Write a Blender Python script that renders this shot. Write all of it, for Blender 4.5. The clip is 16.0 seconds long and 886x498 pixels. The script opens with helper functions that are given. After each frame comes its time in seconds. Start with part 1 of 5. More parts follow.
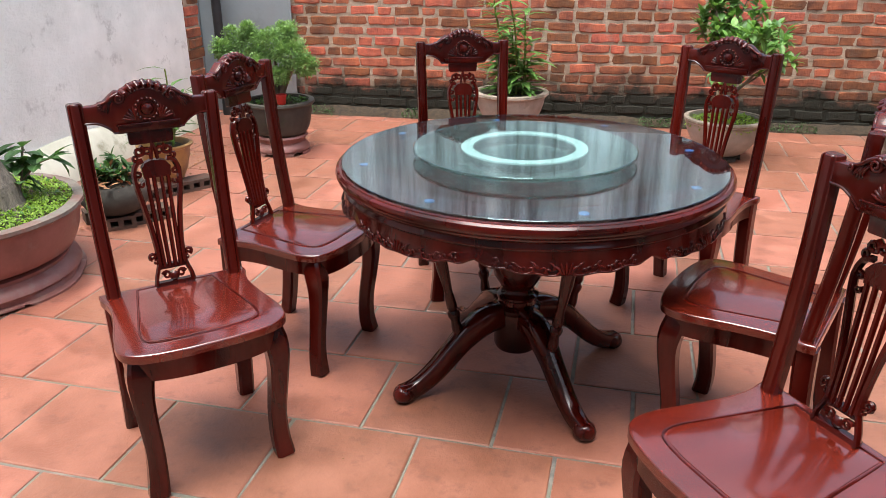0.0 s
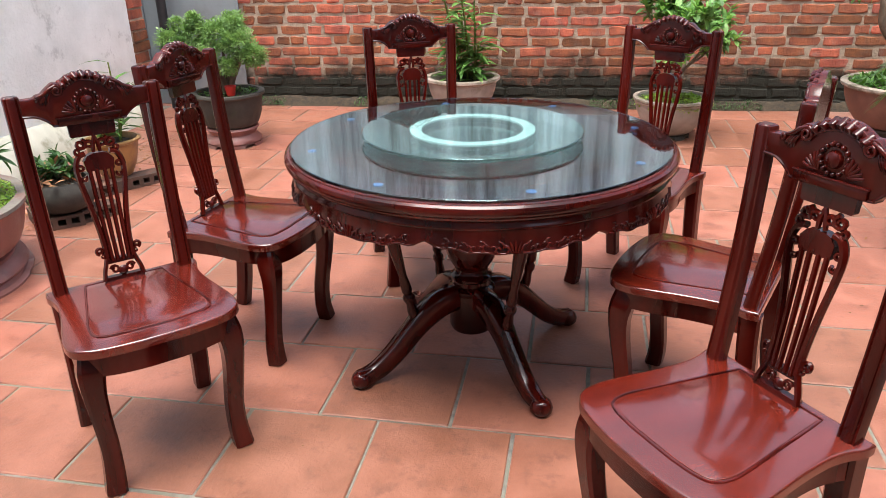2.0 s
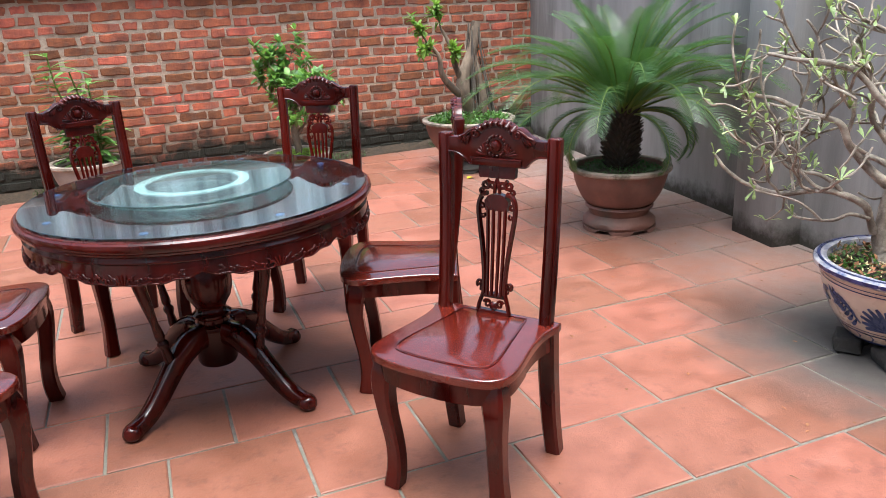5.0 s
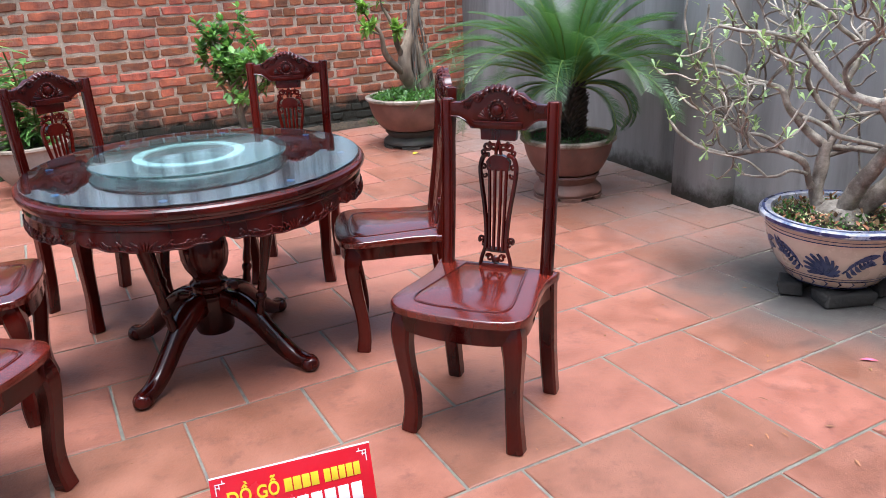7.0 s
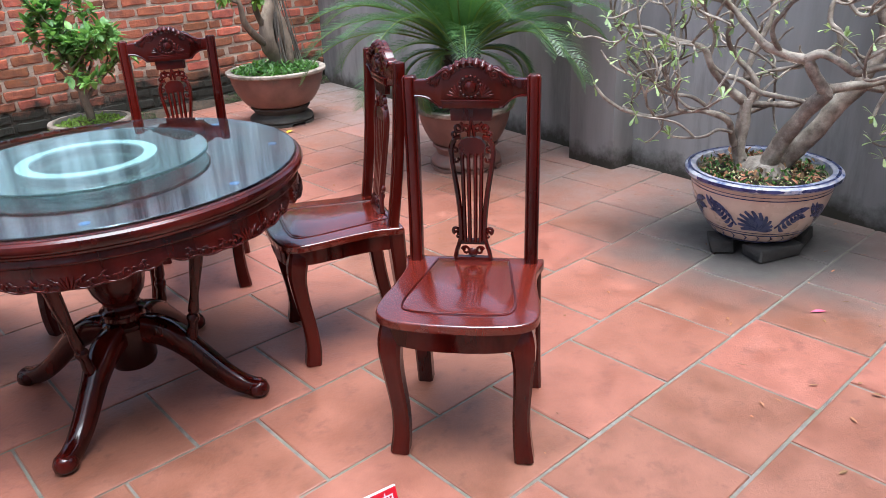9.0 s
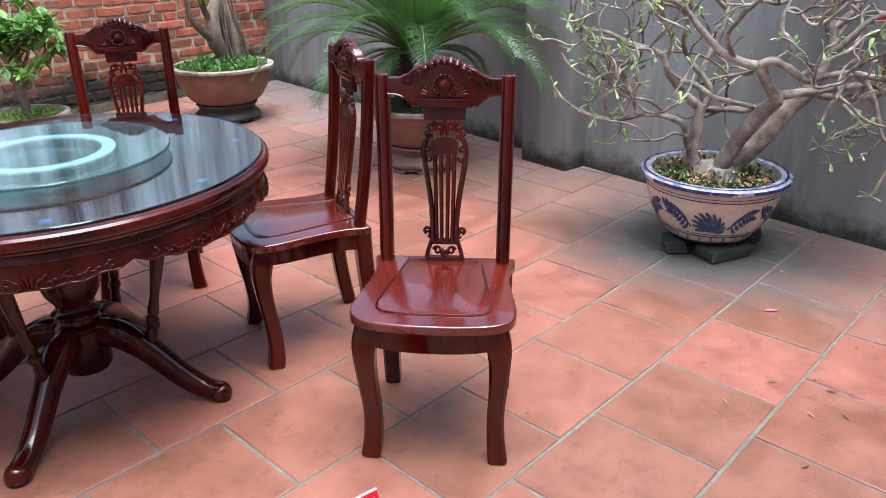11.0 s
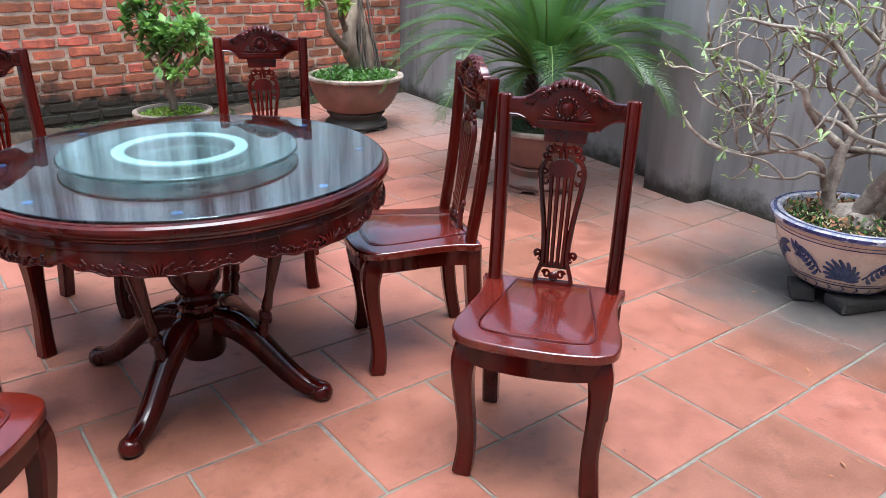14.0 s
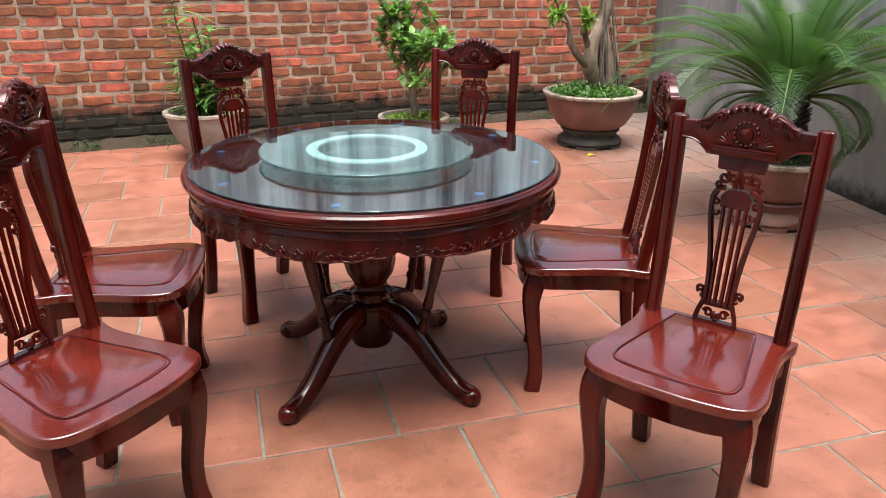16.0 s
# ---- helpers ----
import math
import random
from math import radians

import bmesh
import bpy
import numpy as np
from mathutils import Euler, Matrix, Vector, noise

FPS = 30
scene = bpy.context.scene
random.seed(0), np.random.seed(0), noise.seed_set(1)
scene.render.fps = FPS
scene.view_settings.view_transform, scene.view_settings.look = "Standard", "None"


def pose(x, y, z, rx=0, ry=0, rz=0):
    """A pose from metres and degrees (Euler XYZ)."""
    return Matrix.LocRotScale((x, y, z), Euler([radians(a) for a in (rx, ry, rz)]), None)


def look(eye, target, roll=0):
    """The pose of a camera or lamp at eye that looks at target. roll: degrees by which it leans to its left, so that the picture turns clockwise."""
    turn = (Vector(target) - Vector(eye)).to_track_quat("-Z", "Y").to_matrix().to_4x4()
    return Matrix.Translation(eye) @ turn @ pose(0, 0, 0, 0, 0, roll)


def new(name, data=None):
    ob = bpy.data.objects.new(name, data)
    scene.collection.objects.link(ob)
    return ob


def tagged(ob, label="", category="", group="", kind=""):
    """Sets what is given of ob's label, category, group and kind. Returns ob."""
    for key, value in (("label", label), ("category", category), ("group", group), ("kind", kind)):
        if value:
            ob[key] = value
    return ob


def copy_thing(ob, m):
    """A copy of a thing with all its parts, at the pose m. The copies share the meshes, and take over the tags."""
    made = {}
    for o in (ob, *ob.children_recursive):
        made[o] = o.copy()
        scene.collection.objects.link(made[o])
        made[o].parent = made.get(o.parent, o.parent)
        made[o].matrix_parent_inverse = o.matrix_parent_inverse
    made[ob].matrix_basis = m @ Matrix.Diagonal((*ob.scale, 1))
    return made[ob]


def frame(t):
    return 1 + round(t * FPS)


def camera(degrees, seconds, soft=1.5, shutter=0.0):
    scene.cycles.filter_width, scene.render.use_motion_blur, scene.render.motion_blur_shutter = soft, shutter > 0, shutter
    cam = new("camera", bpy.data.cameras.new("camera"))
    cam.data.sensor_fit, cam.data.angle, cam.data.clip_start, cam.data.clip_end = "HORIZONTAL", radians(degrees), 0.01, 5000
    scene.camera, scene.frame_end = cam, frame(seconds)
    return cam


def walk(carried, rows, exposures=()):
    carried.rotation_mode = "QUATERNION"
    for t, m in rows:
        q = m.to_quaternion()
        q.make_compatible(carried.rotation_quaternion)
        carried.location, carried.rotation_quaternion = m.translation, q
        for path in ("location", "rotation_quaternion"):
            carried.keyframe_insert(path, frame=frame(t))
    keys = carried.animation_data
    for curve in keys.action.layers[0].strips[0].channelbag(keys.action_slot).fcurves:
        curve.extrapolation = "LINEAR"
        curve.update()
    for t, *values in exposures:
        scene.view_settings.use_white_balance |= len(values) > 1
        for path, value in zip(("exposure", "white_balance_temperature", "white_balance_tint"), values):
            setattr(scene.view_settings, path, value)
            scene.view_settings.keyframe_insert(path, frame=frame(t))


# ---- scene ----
cam = camera(60.9, 16.0, 0.6)
PATH = [
    (0, (-0.482, -0.963, 1.324), (-0.920, 0.832, 0.557), -0.14),
    (0.5, (-0.454, -0.968, 1.299), (-0.995, 0.762, 0.455), -0.26),
    (1, (-0.424, -0.968, 1.301), (-0.976, 0.747, 0.434), -0.56),
    (1.5, (-0.415, -0.968, 1.305), (-0.904, 0.782, 0.468), -0.82),
    (2, (-0.453, -0.974, 1.312), (-0.789, 0.830, 0.518), -1.04),
    (2.5, (-0.552, -0.984, 1.304), (-0.670, 0.870, 0.564), -1.30),
    (3, (-0.633, -1.013, 1.310), (-0.512, 0.857, 0.611), -1.31),
    (3.5, (-0.690, -1.108, 1.302), (-0.354, 0.748, 0.637), -1.37),
    (4, (-0.759, -1.262, 1.299), (-0.278, 0.566, 0.648), -1.99),
    (4.5, (-0.798, -1.355, 1.310), (-0.210, 0.446, 0.669), -2.51),
    (4.7, (-0.824, -1.382, 1.314), (-0.194, 0.405, 0.673), -2.61),
    (6.8, (-1.222, -1.487, 1.310), (-0.352, 0.182, 0.633), -2.25),
    (7, (-1.205, -1.451, 1.305), (-0.318, 0.202, 0.613), -2.36),
    (7.5, (-1.183, -1.292, 1.302), (-0.235, 0.312, 0.575), -2.79),
    (8, (-1.174, -1.183, 1.309), (-0.145, 0.355, 0.550), -3.14),
    (8.5, (-1.257, -1.095, 1.306), (-0.124, 0.357, 0.527), -3.08),
    (9, (-1.381, -1.007, 1.313), (-0.165, 0.369, 0.519), -2.79),
    (9.5, (-1.424, -0.963, 1.318), (-0.148, 0.347, 0.508), -2.15),
    (10, (-1.437, -0.947, 1.306), (-0.123, 0.326, 0.498), -1.63),
    (12.5, (-1.438, -0.921, 1.306), (-0.117, 0.361, 0.524), 0.50),
    (13, (-1.438, -0.920, 1.303), (-0.143, 0.390, 0.526), 0.69),
    (13.5, (-1.440, -0.917, 1.304), (-0.203, 0.453, 0.534), 0.88),
    (14, (-1.426, -0.930, 1.308), (-0.301, 0.542, 0.553), 0.95),
    (14.5, (-1.330, -0.978, 1.313), (-0.370, 0.616, 0.579), 1.07),
    (15, (-1.219, -1.020, 1.309), (-0.446, 0.675, 0.580), 0.99),
    (15.5, (-1.189, -1.038, 1.300), (-0.565, 0.719, 0.575), 0.75),
    (16, (-1.186, -1.048, 1.300), (-0.646, 0.737, 0.577), 0.35),
]
walk(cam, [(t, look(e, a, r)) for t, e, a, r in PATH], [(0, 1.61, 6350, 6), (3.5, 1.72, 6300, 6), (7, 1.67, 5600, 7), (9.5, 1.67, 5600, 7), (14.5, 1.67, 5650, 7), (15.5, 1.66, 6250, 6), (16, 1.66, 6500, 6)])

# ---- world, sun and exposure ----
world = bpy.data.worlds.new("overcast_sky")
scene.world = world
world.use_nodes = True
wn = world.node_tree.nodes
sky = wn.new("ShaderNodeTexSky")
sky.sky_type, sky.sun_disc = "NISHITA", False
sky.sun_elevation, sky.sun_rotation = radians(78), radians(193)
sky.air_density, sky.dust_density = 1.0, 6.0
pale = wn.new("ShaderNodeHueSaturation")
pale.inputs["Saturation"].default_value = 0.8
world.node_tree.links.new(sky.outputs[0], pale.inputs["Color"])
world.node_tree.links.new(pale.outputs[0], wn["Background"].inputs["Color"])
wn["Background"].inputs["Strength"].default_value = 0.118
sun = new("sun", bpy.data.lights.new("sun", "SUN"))
sun.data.energy, sun.data.angle, sun.data.color = 1.5, radians(40), (1.0, 0.985, 0.97)
sun.matrix_world = look((-0.45, -1.95, 9.4), (0, 0, 0))


# ---- mesh helpers ----
def part(name, bm, material, parent=None, label="", smooth=35):
    """Link a bmesh as one mesh object, under a thing or a part."""
    bmesh.ops.recalc_face_normals(bm, faces=bm.faces)
    me = bpy.data.meshes.new(name)
    bm.to_mesh(me)
    bm.free()
    me.materials.append(material)
    if smooth:
        me.polygons.foreach_set("use_smooth", [True] * len(me.polygons))
        me.set_sharp_from_angle(angle=radians(smooth))
    ob = new(name, me)
    ob.parent = parent
    return tagged(ob, label)


def raw(name, verts, faces, material, parent=None, smooth=False):
    """Link plain lists of corners and faces as one mesh object."""
    me = bpy.data.meshes.new(name)
    me.from_pydata(verts, [], faces)
    me.materials.append(material)
    if smooth:
        me.polygons.foreach_set("use_smooth", [True] * len(me.polygons))
    ob = new(name, me)
    ob.parent = parent
    return ob


def thing(name, m, label, category, group="", kind=""):
    ob = new(name)
    ob.matrix_world = m
    ob.empty_display_size = 0.1
    return tagged(ob, label, category, group, kind)


def add_box(bm, c, size, bevel=0.0, m=None):
    r = bmesh.ops.create_cube(bm, size=1.0)
    vs = r["verts"]
    for v in vs:
        v.co = Vector((v.co.x * size[0] + c[0], v.co.y * size[1] + c[1], v.co.z * size[2] + c[2]))
    if bevel:
        es = list({e for v in vs for e in v.link_edges})
        out = bmesh.ops.bevel(bm, geom=es, offset=bevel, segments=2, affect="EDGES", profile=0.5)
        vs = list({v for f in out["faces"] for v in f.verts} | {v for v in vs if v.is_valid})
    if m:
        for v in vs:
            v.co = m @ v.co
    return bm


def lathe(bm, profile, seg=48, centre=(0, 0), wave=None):
    """Turn a profile of (radius, height) round the z axis."""
    rings = []
    for r, z in profile:
        if r < 1e-5:
            rings.append([bm.verts.new((centre[0], centre[1], z))])
            continue
        ring = []
        for k in range(seg):
            a = 2 * math.pi * k / seg
            q = r * (1 + (wave(a, z) if wave else 0))
            ring.append(bm.verts.new((centre[0] + q * math.cos(a), centre[1] + q * math.sin(a), z)))
        rings.append(ring)
    for a, b in zip(rings, rings[1:]):
        if len(a) == 1 and len(b) == 1:
            continue
        for k in range(seg):
            n = (k + 1) % seg
            if len(a) == 1:
                bm.faces.new((a[0], b[n], b[k]))
            elif len(b) == 1:
                bm.faces.new((a[k], a[n], b[0]))
            else:
                bm.faces.new((a[k], a[n], b[n], b[k]))
    return bm


def sweep(bm, pts, radii, seg=6, flat=1.0, side=None, square=False):
    """A tube along points, its radius going from point to point; flat squeezes it along side."""
    pts = [Vector(p) for p in pts]
    n = len(pts)
    rings = []
    ref = Vector(side) if side else None
    for i, p in enumerate(pts):
        d = (pts[min(i + 1, n - 1)] - pts[max(i - 1, 0)]).normalized()
        if ref is None:
            ref = d.orthogonal().normalized()
        u = (ref - d * ref.dot(d))
        u = u.normalized() if u.length > 1e-4 else d.orthogonal().normalized()
        if side is None:
            ref = u
        w = d.cross(u)
        r = radii[i] if hasattr(radii, "__len__") else radii
        ring = []
        for k in range(seg):
            a = 2 * math.pi * (k + 0.5) / seg
            g = 1.35 if square else 1.0
            if square and seg == 8:
                a = math.pi / 2 * (k // 2 + 0.5) + (0.17 if k % 2 else -0.17)
            ring.append(bm.verts.new(p + u * (math.cos(a) * r * flat * g) + w * (math.sin(a) * r * g)))
        rings.append(ring)
    for a, b in zip(rings, rings[1:]):
        for k in range(seg):
            bm.faces.new((a[k], a[(k + 1) % seg], b[(k + 1) % seg], b[k]))
    bm.faces.new(rings[0])
    bm.faces.new(rings[-1])
    return bm


def prism(bm, outline, z0, z1, bevel=0.0, swap=False, seg=2):
    """A plate with the given outline; swap lays the outline in x and z, with thickness along y."""
    def at(p, z):
        return (p[0], z, p[1]) if swap else (p[0], p[1], z)
    low = [bm.verts.new(at(p, z0)) for p in outline]
    top = [bm.verts.new(at(p, z1)) for p in outline]
    n = len(outline)
    fl, ft = bm.faces.new(low), bm.faces.new(top)
    for k in range(n):
        bm.faces.new((low[k], low[(k + 1) % n], top[(k + 1) % n], top[k]))
    if bevel:
        bmesh.ops.recalc_face_normals(bm, faces=bm.faces)
        bmesh.ops.bevel(bm, geom=list(ft.edges), offset=bevel, segments=seg, affect="EDGES", profile=0.5)
    return bm


def dome(bm, c, r, h, axis=1, seg=8):
    """A flat button that swells towards +axis."""
    a, b = [(1, 2), (0, 2), (0, 1)][axis]
    rings = []
    for q in (0.0, 0.4, 0.75):
        ring = []
        for k in range(seg):
            t = 2 * math.pi * k / seg
            v = [c[0], c[1], c[2]]
            v[a] += r * math.cos(q * 1.57) * math.cos(t)
            v[b] += r * math.cos(q * 1.57) * math.sin(t)
            v[axis] += h * math.sin(q * 1.57)
            ring.append(bm.verts.new(v))
        rings.append(ring)
    v = [c[0], c[1], c[2]]
    v[axis] += h
    tip = bm.verts.new(v)
    for p, q in zip(rings, rings[1:]):
        for k in range(seg):
            bm.faces.new((p[k], p[(k + 1) % seg], q[(k + 1) % seg], q[k]))
    for k in range(seg):
        bm.faces.new((rings[-1][k], rings[-1][(k + 1) % seg], tip))


def smooth_line(pts, n=4):
    """Catmull-Rom through points."""
    pts = [Vector(p) for p in pts]
    ext = [2 * pts[0] - pts[1]] + pts + [2 * pts[-1] - pts[-2]]
    out = []
    for i in range(1, len(ext) - 2):
        a, b, c, d = ext[i - 1:i + 3]
        for k in range(n):
            t = k / n
            out.append(0.5 * ((2 * b) + (c - a) * t + (2 * a - 5 * b + 4 * c - d) * t * t + (3 * b - a - 3 * c + d) * t ** 3))
    out.append(pts[-1])
    return out


# ---- materials ----
def surface(name, dark, light, scale=6.0, rough=(0.5, 0.6), bump=0.1, bump_scale=60.0, metal=0.0, coat=0.0, stretch=(1, 1, 1),
            vary=0.0, stain=None, stain_scale=1.5, stain_amount=0.55, world_space=False, island=False, distance=0.003, spec=0.5, patch=None, spot=None):
    """Two colours mixed by noise, fine relief, a second colour in larger stains."""
    ma = bpy.data.materials.new(name)
    ma.use_nodes = True
    nt = ma.node_tree
    b = nt.nodes["Principled BSDF"]
    L = nt.links.new
    tc = nt.nodes.new("ShaderNodeTexCoord")
    geo = nt.nodes.new("ShaderNodeNewGeometry")
    mp = nt.nodes.new("ShaderNodeMapping")
    mp.inputs["Scale"].default_value = stretch
    L(geo.outputs["Position"] if world_space else tc.outputs["Object"], mp.inputs["Vector"])
    info = nt.nodes.new("ShaderNodeObjectInfo")
    shift = nt.nodes.new("ShaderNodeVectorMath")
    shift.operation = "ADD"
    spread = nt.nodes.new("ShaderNodeMath")
    spread.operation = "MULTIPLY"
    spread.inputs[1].default_value = 0.0 if world_space else 37.0
    L(info.outputs["Random"], spread.inputs[0])
    L(mp.outputs[0], shift.inputs[0])
    L(spread.outputs[0], shift.inputs[1])

    def noise_at(s, detail=5.0, r=0.6):
        n = nt.nodes.new("ShaderNodeTexNoise")
        n.inputs["Scale"].default_value, n.inputs["Detail"].default_value, n.inputs["Roughness"].default_value = s, detail, r
        L(shift.outputs[0], n.inputs["Vector"])
        return n

    def mix(fac, a, c):
        m = nt.nodes.new("ShaderNodeMix")
        m.data_type = "RGBA"
        L(fac, m.inputs["Factor"])
        for v, k in ((a, "A"), (c, "B")):
            if isinstance(v, tuple):
                [x for x in m.inputs if x.name == k and x.type == "RGBA"][0].default_value = (*v, 1)
            else:
                L(v, [x for x in m.inputs if x.name == k and x.type == "RGBA"][0])
        return [x for x in m.outputs if x.type == "RGBA"][0]

    def ramp(src, lo, hi):
        r = nt.nodes.new("ShaderNodeMapRange")
        r.inputs["From Min"].default_value, r.inputs["From Max"].default_value = lo, hi
        L(src, r.inputs["Value"])
        return r.outputs[0]

    n1 = noise_at(scale)
    col = mix(ramp(n1.outputs["Fac"], 0.32, 0.68), dark, light)
    if stain:
        n3 = noise_at(stain_scale, 7.0, 0.68)
        col = mix(ramp(n3.outputs["Fac"], 1.0 - stain_amount, 1.0 - stain_amount + 0.16), col, stain)
    if vary:
        hsv = nt.nodes.new("ShaderNodeHueSaturation")
        rnd = geo.outputs["Random Per Island"] if island else info.outputs["Random"]
        val = nt.nodes.new("ShaderNodeMapRange")
        val.inputs["To Min"].default_value, val.inputs["To Max"].default_value = 1 - vary, 1 + vary
        L(rnd, val.inputs["Value"])
        hue = nt.nodes.new("ShaderNodeMapRange")
        hue.inputs["To Min"].default_value, hue.inputs["To Max"].default_value = 0.5 + 0.02 * vary, 0.5 - 0.035 * vary
        L(rnd, hue.inputs["Value"])
        L(val.outputs[0], hsv.inputs["Value"])
        L(hue.outputs[0], hsv.inputs["Hue"])
        L(col, hsv.inputs["Color"])
        col = hsv.outputs[0]
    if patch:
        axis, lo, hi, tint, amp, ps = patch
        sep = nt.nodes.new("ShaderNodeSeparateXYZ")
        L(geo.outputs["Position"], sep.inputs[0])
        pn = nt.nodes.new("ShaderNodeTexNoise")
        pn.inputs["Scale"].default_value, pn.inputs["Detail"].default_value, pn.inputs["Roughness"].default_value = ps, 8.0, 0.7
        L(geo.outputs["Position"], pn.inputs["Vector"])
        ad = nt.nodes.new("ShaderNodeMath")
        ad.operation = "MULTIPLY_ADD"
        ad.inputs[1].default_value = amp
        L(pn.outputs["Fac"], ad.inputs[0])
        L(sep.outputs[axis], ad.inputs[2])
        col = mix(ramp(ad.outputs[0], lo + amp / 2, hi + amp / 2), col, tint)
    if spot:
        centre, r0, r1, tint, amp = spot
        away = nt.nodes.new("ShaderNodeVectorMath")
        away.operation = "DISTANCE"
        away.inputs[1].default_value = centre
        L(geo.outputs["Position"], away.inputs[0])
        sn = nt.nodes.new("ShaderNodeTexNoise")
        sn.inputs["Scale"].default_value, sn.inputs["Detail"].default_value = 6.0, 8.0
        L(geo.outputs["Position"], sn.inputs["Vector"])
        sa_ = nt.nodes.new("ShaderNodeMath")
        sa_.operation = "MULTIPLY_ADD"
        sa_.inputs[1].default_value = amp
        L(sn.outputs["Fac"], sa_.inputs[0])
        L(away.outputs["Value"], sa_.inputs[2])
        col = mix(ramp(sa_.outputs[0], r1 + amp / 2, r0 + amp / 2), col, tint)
    L(col, b.inputs["Base Color"])
    n2 = noise_at(bump_scale, 6.0, 0.65)
    rr = nt.nodes.new("ShaderNodeMapRange")
    rr.inputs["From Min"].default_value, rr.inputs["From Max"].default_value = 0.3, 0.7
    rr.inputs["To Min"].default_value, rr.inputs["To Max"].default_value = rough
    L(n1.outputs["Fac"], rr.inputs["Value"])
    L(rr.outputs[0], b.inputs["Roughness"])
    bp = nt.nodes.new("ShaderNodeBump")
    bp.inputs["Strength"].default_value, bp.inputs["Distance"].default_value = bump, distance
    L(n2.outputs["Fac"], bp.inputs["Height"])
    L(bp.outputs[0], b.inputs["Normal"])
    b.inputs["Metallic"].default_value = metal
    b.inputs["Coat Weight"].default_value = coat
    b.inputs["Coat Roughness"].default_value = 0.08
    b.inputs["Specular IOR Level"].default_value = spec
    return ma


def clear(name, colour, through_share=1.0, rough=0.0, ior=1.5):
    ma = bpy.data.materials.new(name)
    ma.use_nodes = True
    b = ma.node_tree.nodes["Principled BSDF"]
    b.inputs["Base Color"].default_value = (*colour, 1)
    b.inputs["Transmission Weight"].default_value = through_share
    b.inputs["Roughness"].default_value, b.inputs["IOR"].default_value = rough, ior
    b.inputs["Specular Tint"].default_value = (0.72, 0.96, 1.0, 1)
    return ma


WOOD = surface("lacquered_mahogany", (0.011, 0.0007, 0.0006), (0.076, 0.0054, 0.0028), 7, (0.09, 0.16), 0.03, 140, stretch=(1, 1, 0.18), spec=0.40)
# lighter, glossier tone shared by the seat and its panel
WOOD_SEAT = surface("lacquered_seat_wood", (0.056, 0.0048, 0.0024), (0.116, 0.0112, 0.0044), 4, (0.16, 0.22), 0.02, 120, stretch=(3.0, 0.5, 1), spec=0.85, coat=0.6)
GLASS = clear("table_glass", (0.54, 0.86, 0.89), 1.0, 0.0, 1.72)
GLASS_EDGE = clear("turntable_glass", (0.55, 0.78, 0.77), 0.98, 0.0, 1.58)
FROST = surface("frosted_ring", (0.38, 0.41, 0.41), (0.47, 0.50, 0.50), 30, (0.35, 0.5), 0.02)
BLUE_PAD = surface("blue_plastic", (0.035, 0.06, 0.17), (0.06, 0.09, 0.24), 30, (0.3, 0.4), 0.02)
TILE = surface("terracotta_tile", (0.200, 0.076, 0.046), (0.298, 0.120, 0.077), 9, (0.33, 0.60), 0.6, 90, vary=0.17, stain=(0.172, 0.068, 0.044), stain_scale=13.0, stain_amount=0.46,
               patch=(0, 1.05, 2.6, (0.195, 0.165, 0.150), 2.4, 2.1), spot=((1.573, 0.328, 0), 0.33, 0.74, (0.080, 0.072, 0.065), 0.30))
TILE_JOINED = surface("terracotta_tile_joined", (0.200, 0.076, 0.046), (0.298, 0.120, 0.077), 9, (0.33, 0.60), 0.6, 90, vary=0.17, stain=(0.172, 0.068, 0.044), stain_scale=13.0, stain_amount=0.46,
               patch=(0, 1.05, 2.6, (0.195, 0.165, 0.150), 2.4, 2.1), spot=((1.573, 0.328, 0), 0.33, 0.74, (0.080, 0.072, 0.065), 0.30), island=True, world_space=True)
GROUT = surface("cement_grout", (0.105, 0.097, 0.086), (0.235, 0.215, 0.185), 30, (0.8, 0.95), 0.6, 200, world_space=True, stain=(0.15, 0.15, 0.11), stain_scale=5)
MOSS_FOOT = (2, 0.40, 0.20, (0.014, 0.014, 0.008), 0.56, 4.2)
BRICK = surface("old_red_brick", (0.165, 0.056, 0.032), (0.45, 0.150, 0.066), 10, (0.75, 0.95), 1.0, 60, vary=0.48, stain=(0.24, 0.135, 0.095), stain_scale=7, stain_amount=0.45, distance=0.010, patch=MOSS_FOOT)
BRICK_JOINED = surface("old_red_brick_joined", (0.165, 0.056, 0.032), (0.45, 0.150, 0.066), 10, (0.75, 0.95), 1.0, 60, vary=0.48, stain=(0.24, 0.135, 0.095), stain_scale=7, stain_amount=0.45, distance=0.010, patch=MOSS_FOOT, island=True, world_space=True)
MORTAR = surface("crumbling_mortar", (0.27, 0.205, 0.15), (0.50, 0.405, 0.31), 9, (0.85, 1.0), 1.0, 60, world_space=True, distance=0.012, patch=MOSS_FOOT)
PLASTER = surface("weathered_whitewash", (0.76, 0.77, 0.74), (0.92, 0.92, 0.895), 3.4, (0.8, 0.95), 0.9, 45, stain=(0.44, 0.435, 0.41), stain_scale=5.5, stain_amount=0.42, world_space=True, distance=0.008)
CEMENT = surface("grey_cement_render", (0.16, 0.158, 0.152), (0.31, 0.305, 0.295), 3.0, (0.75, 0.9), 0.5, 60, stain=(0.115, 0.112, 0.107), stain_scale=2.6, stain_amount=0.47, world_space=True, stretch=(1, 1, 0.16),
                 patch=(2, 0.13, 0.02, (0.040, 0.037, 0.028), 0.26, 9.0))
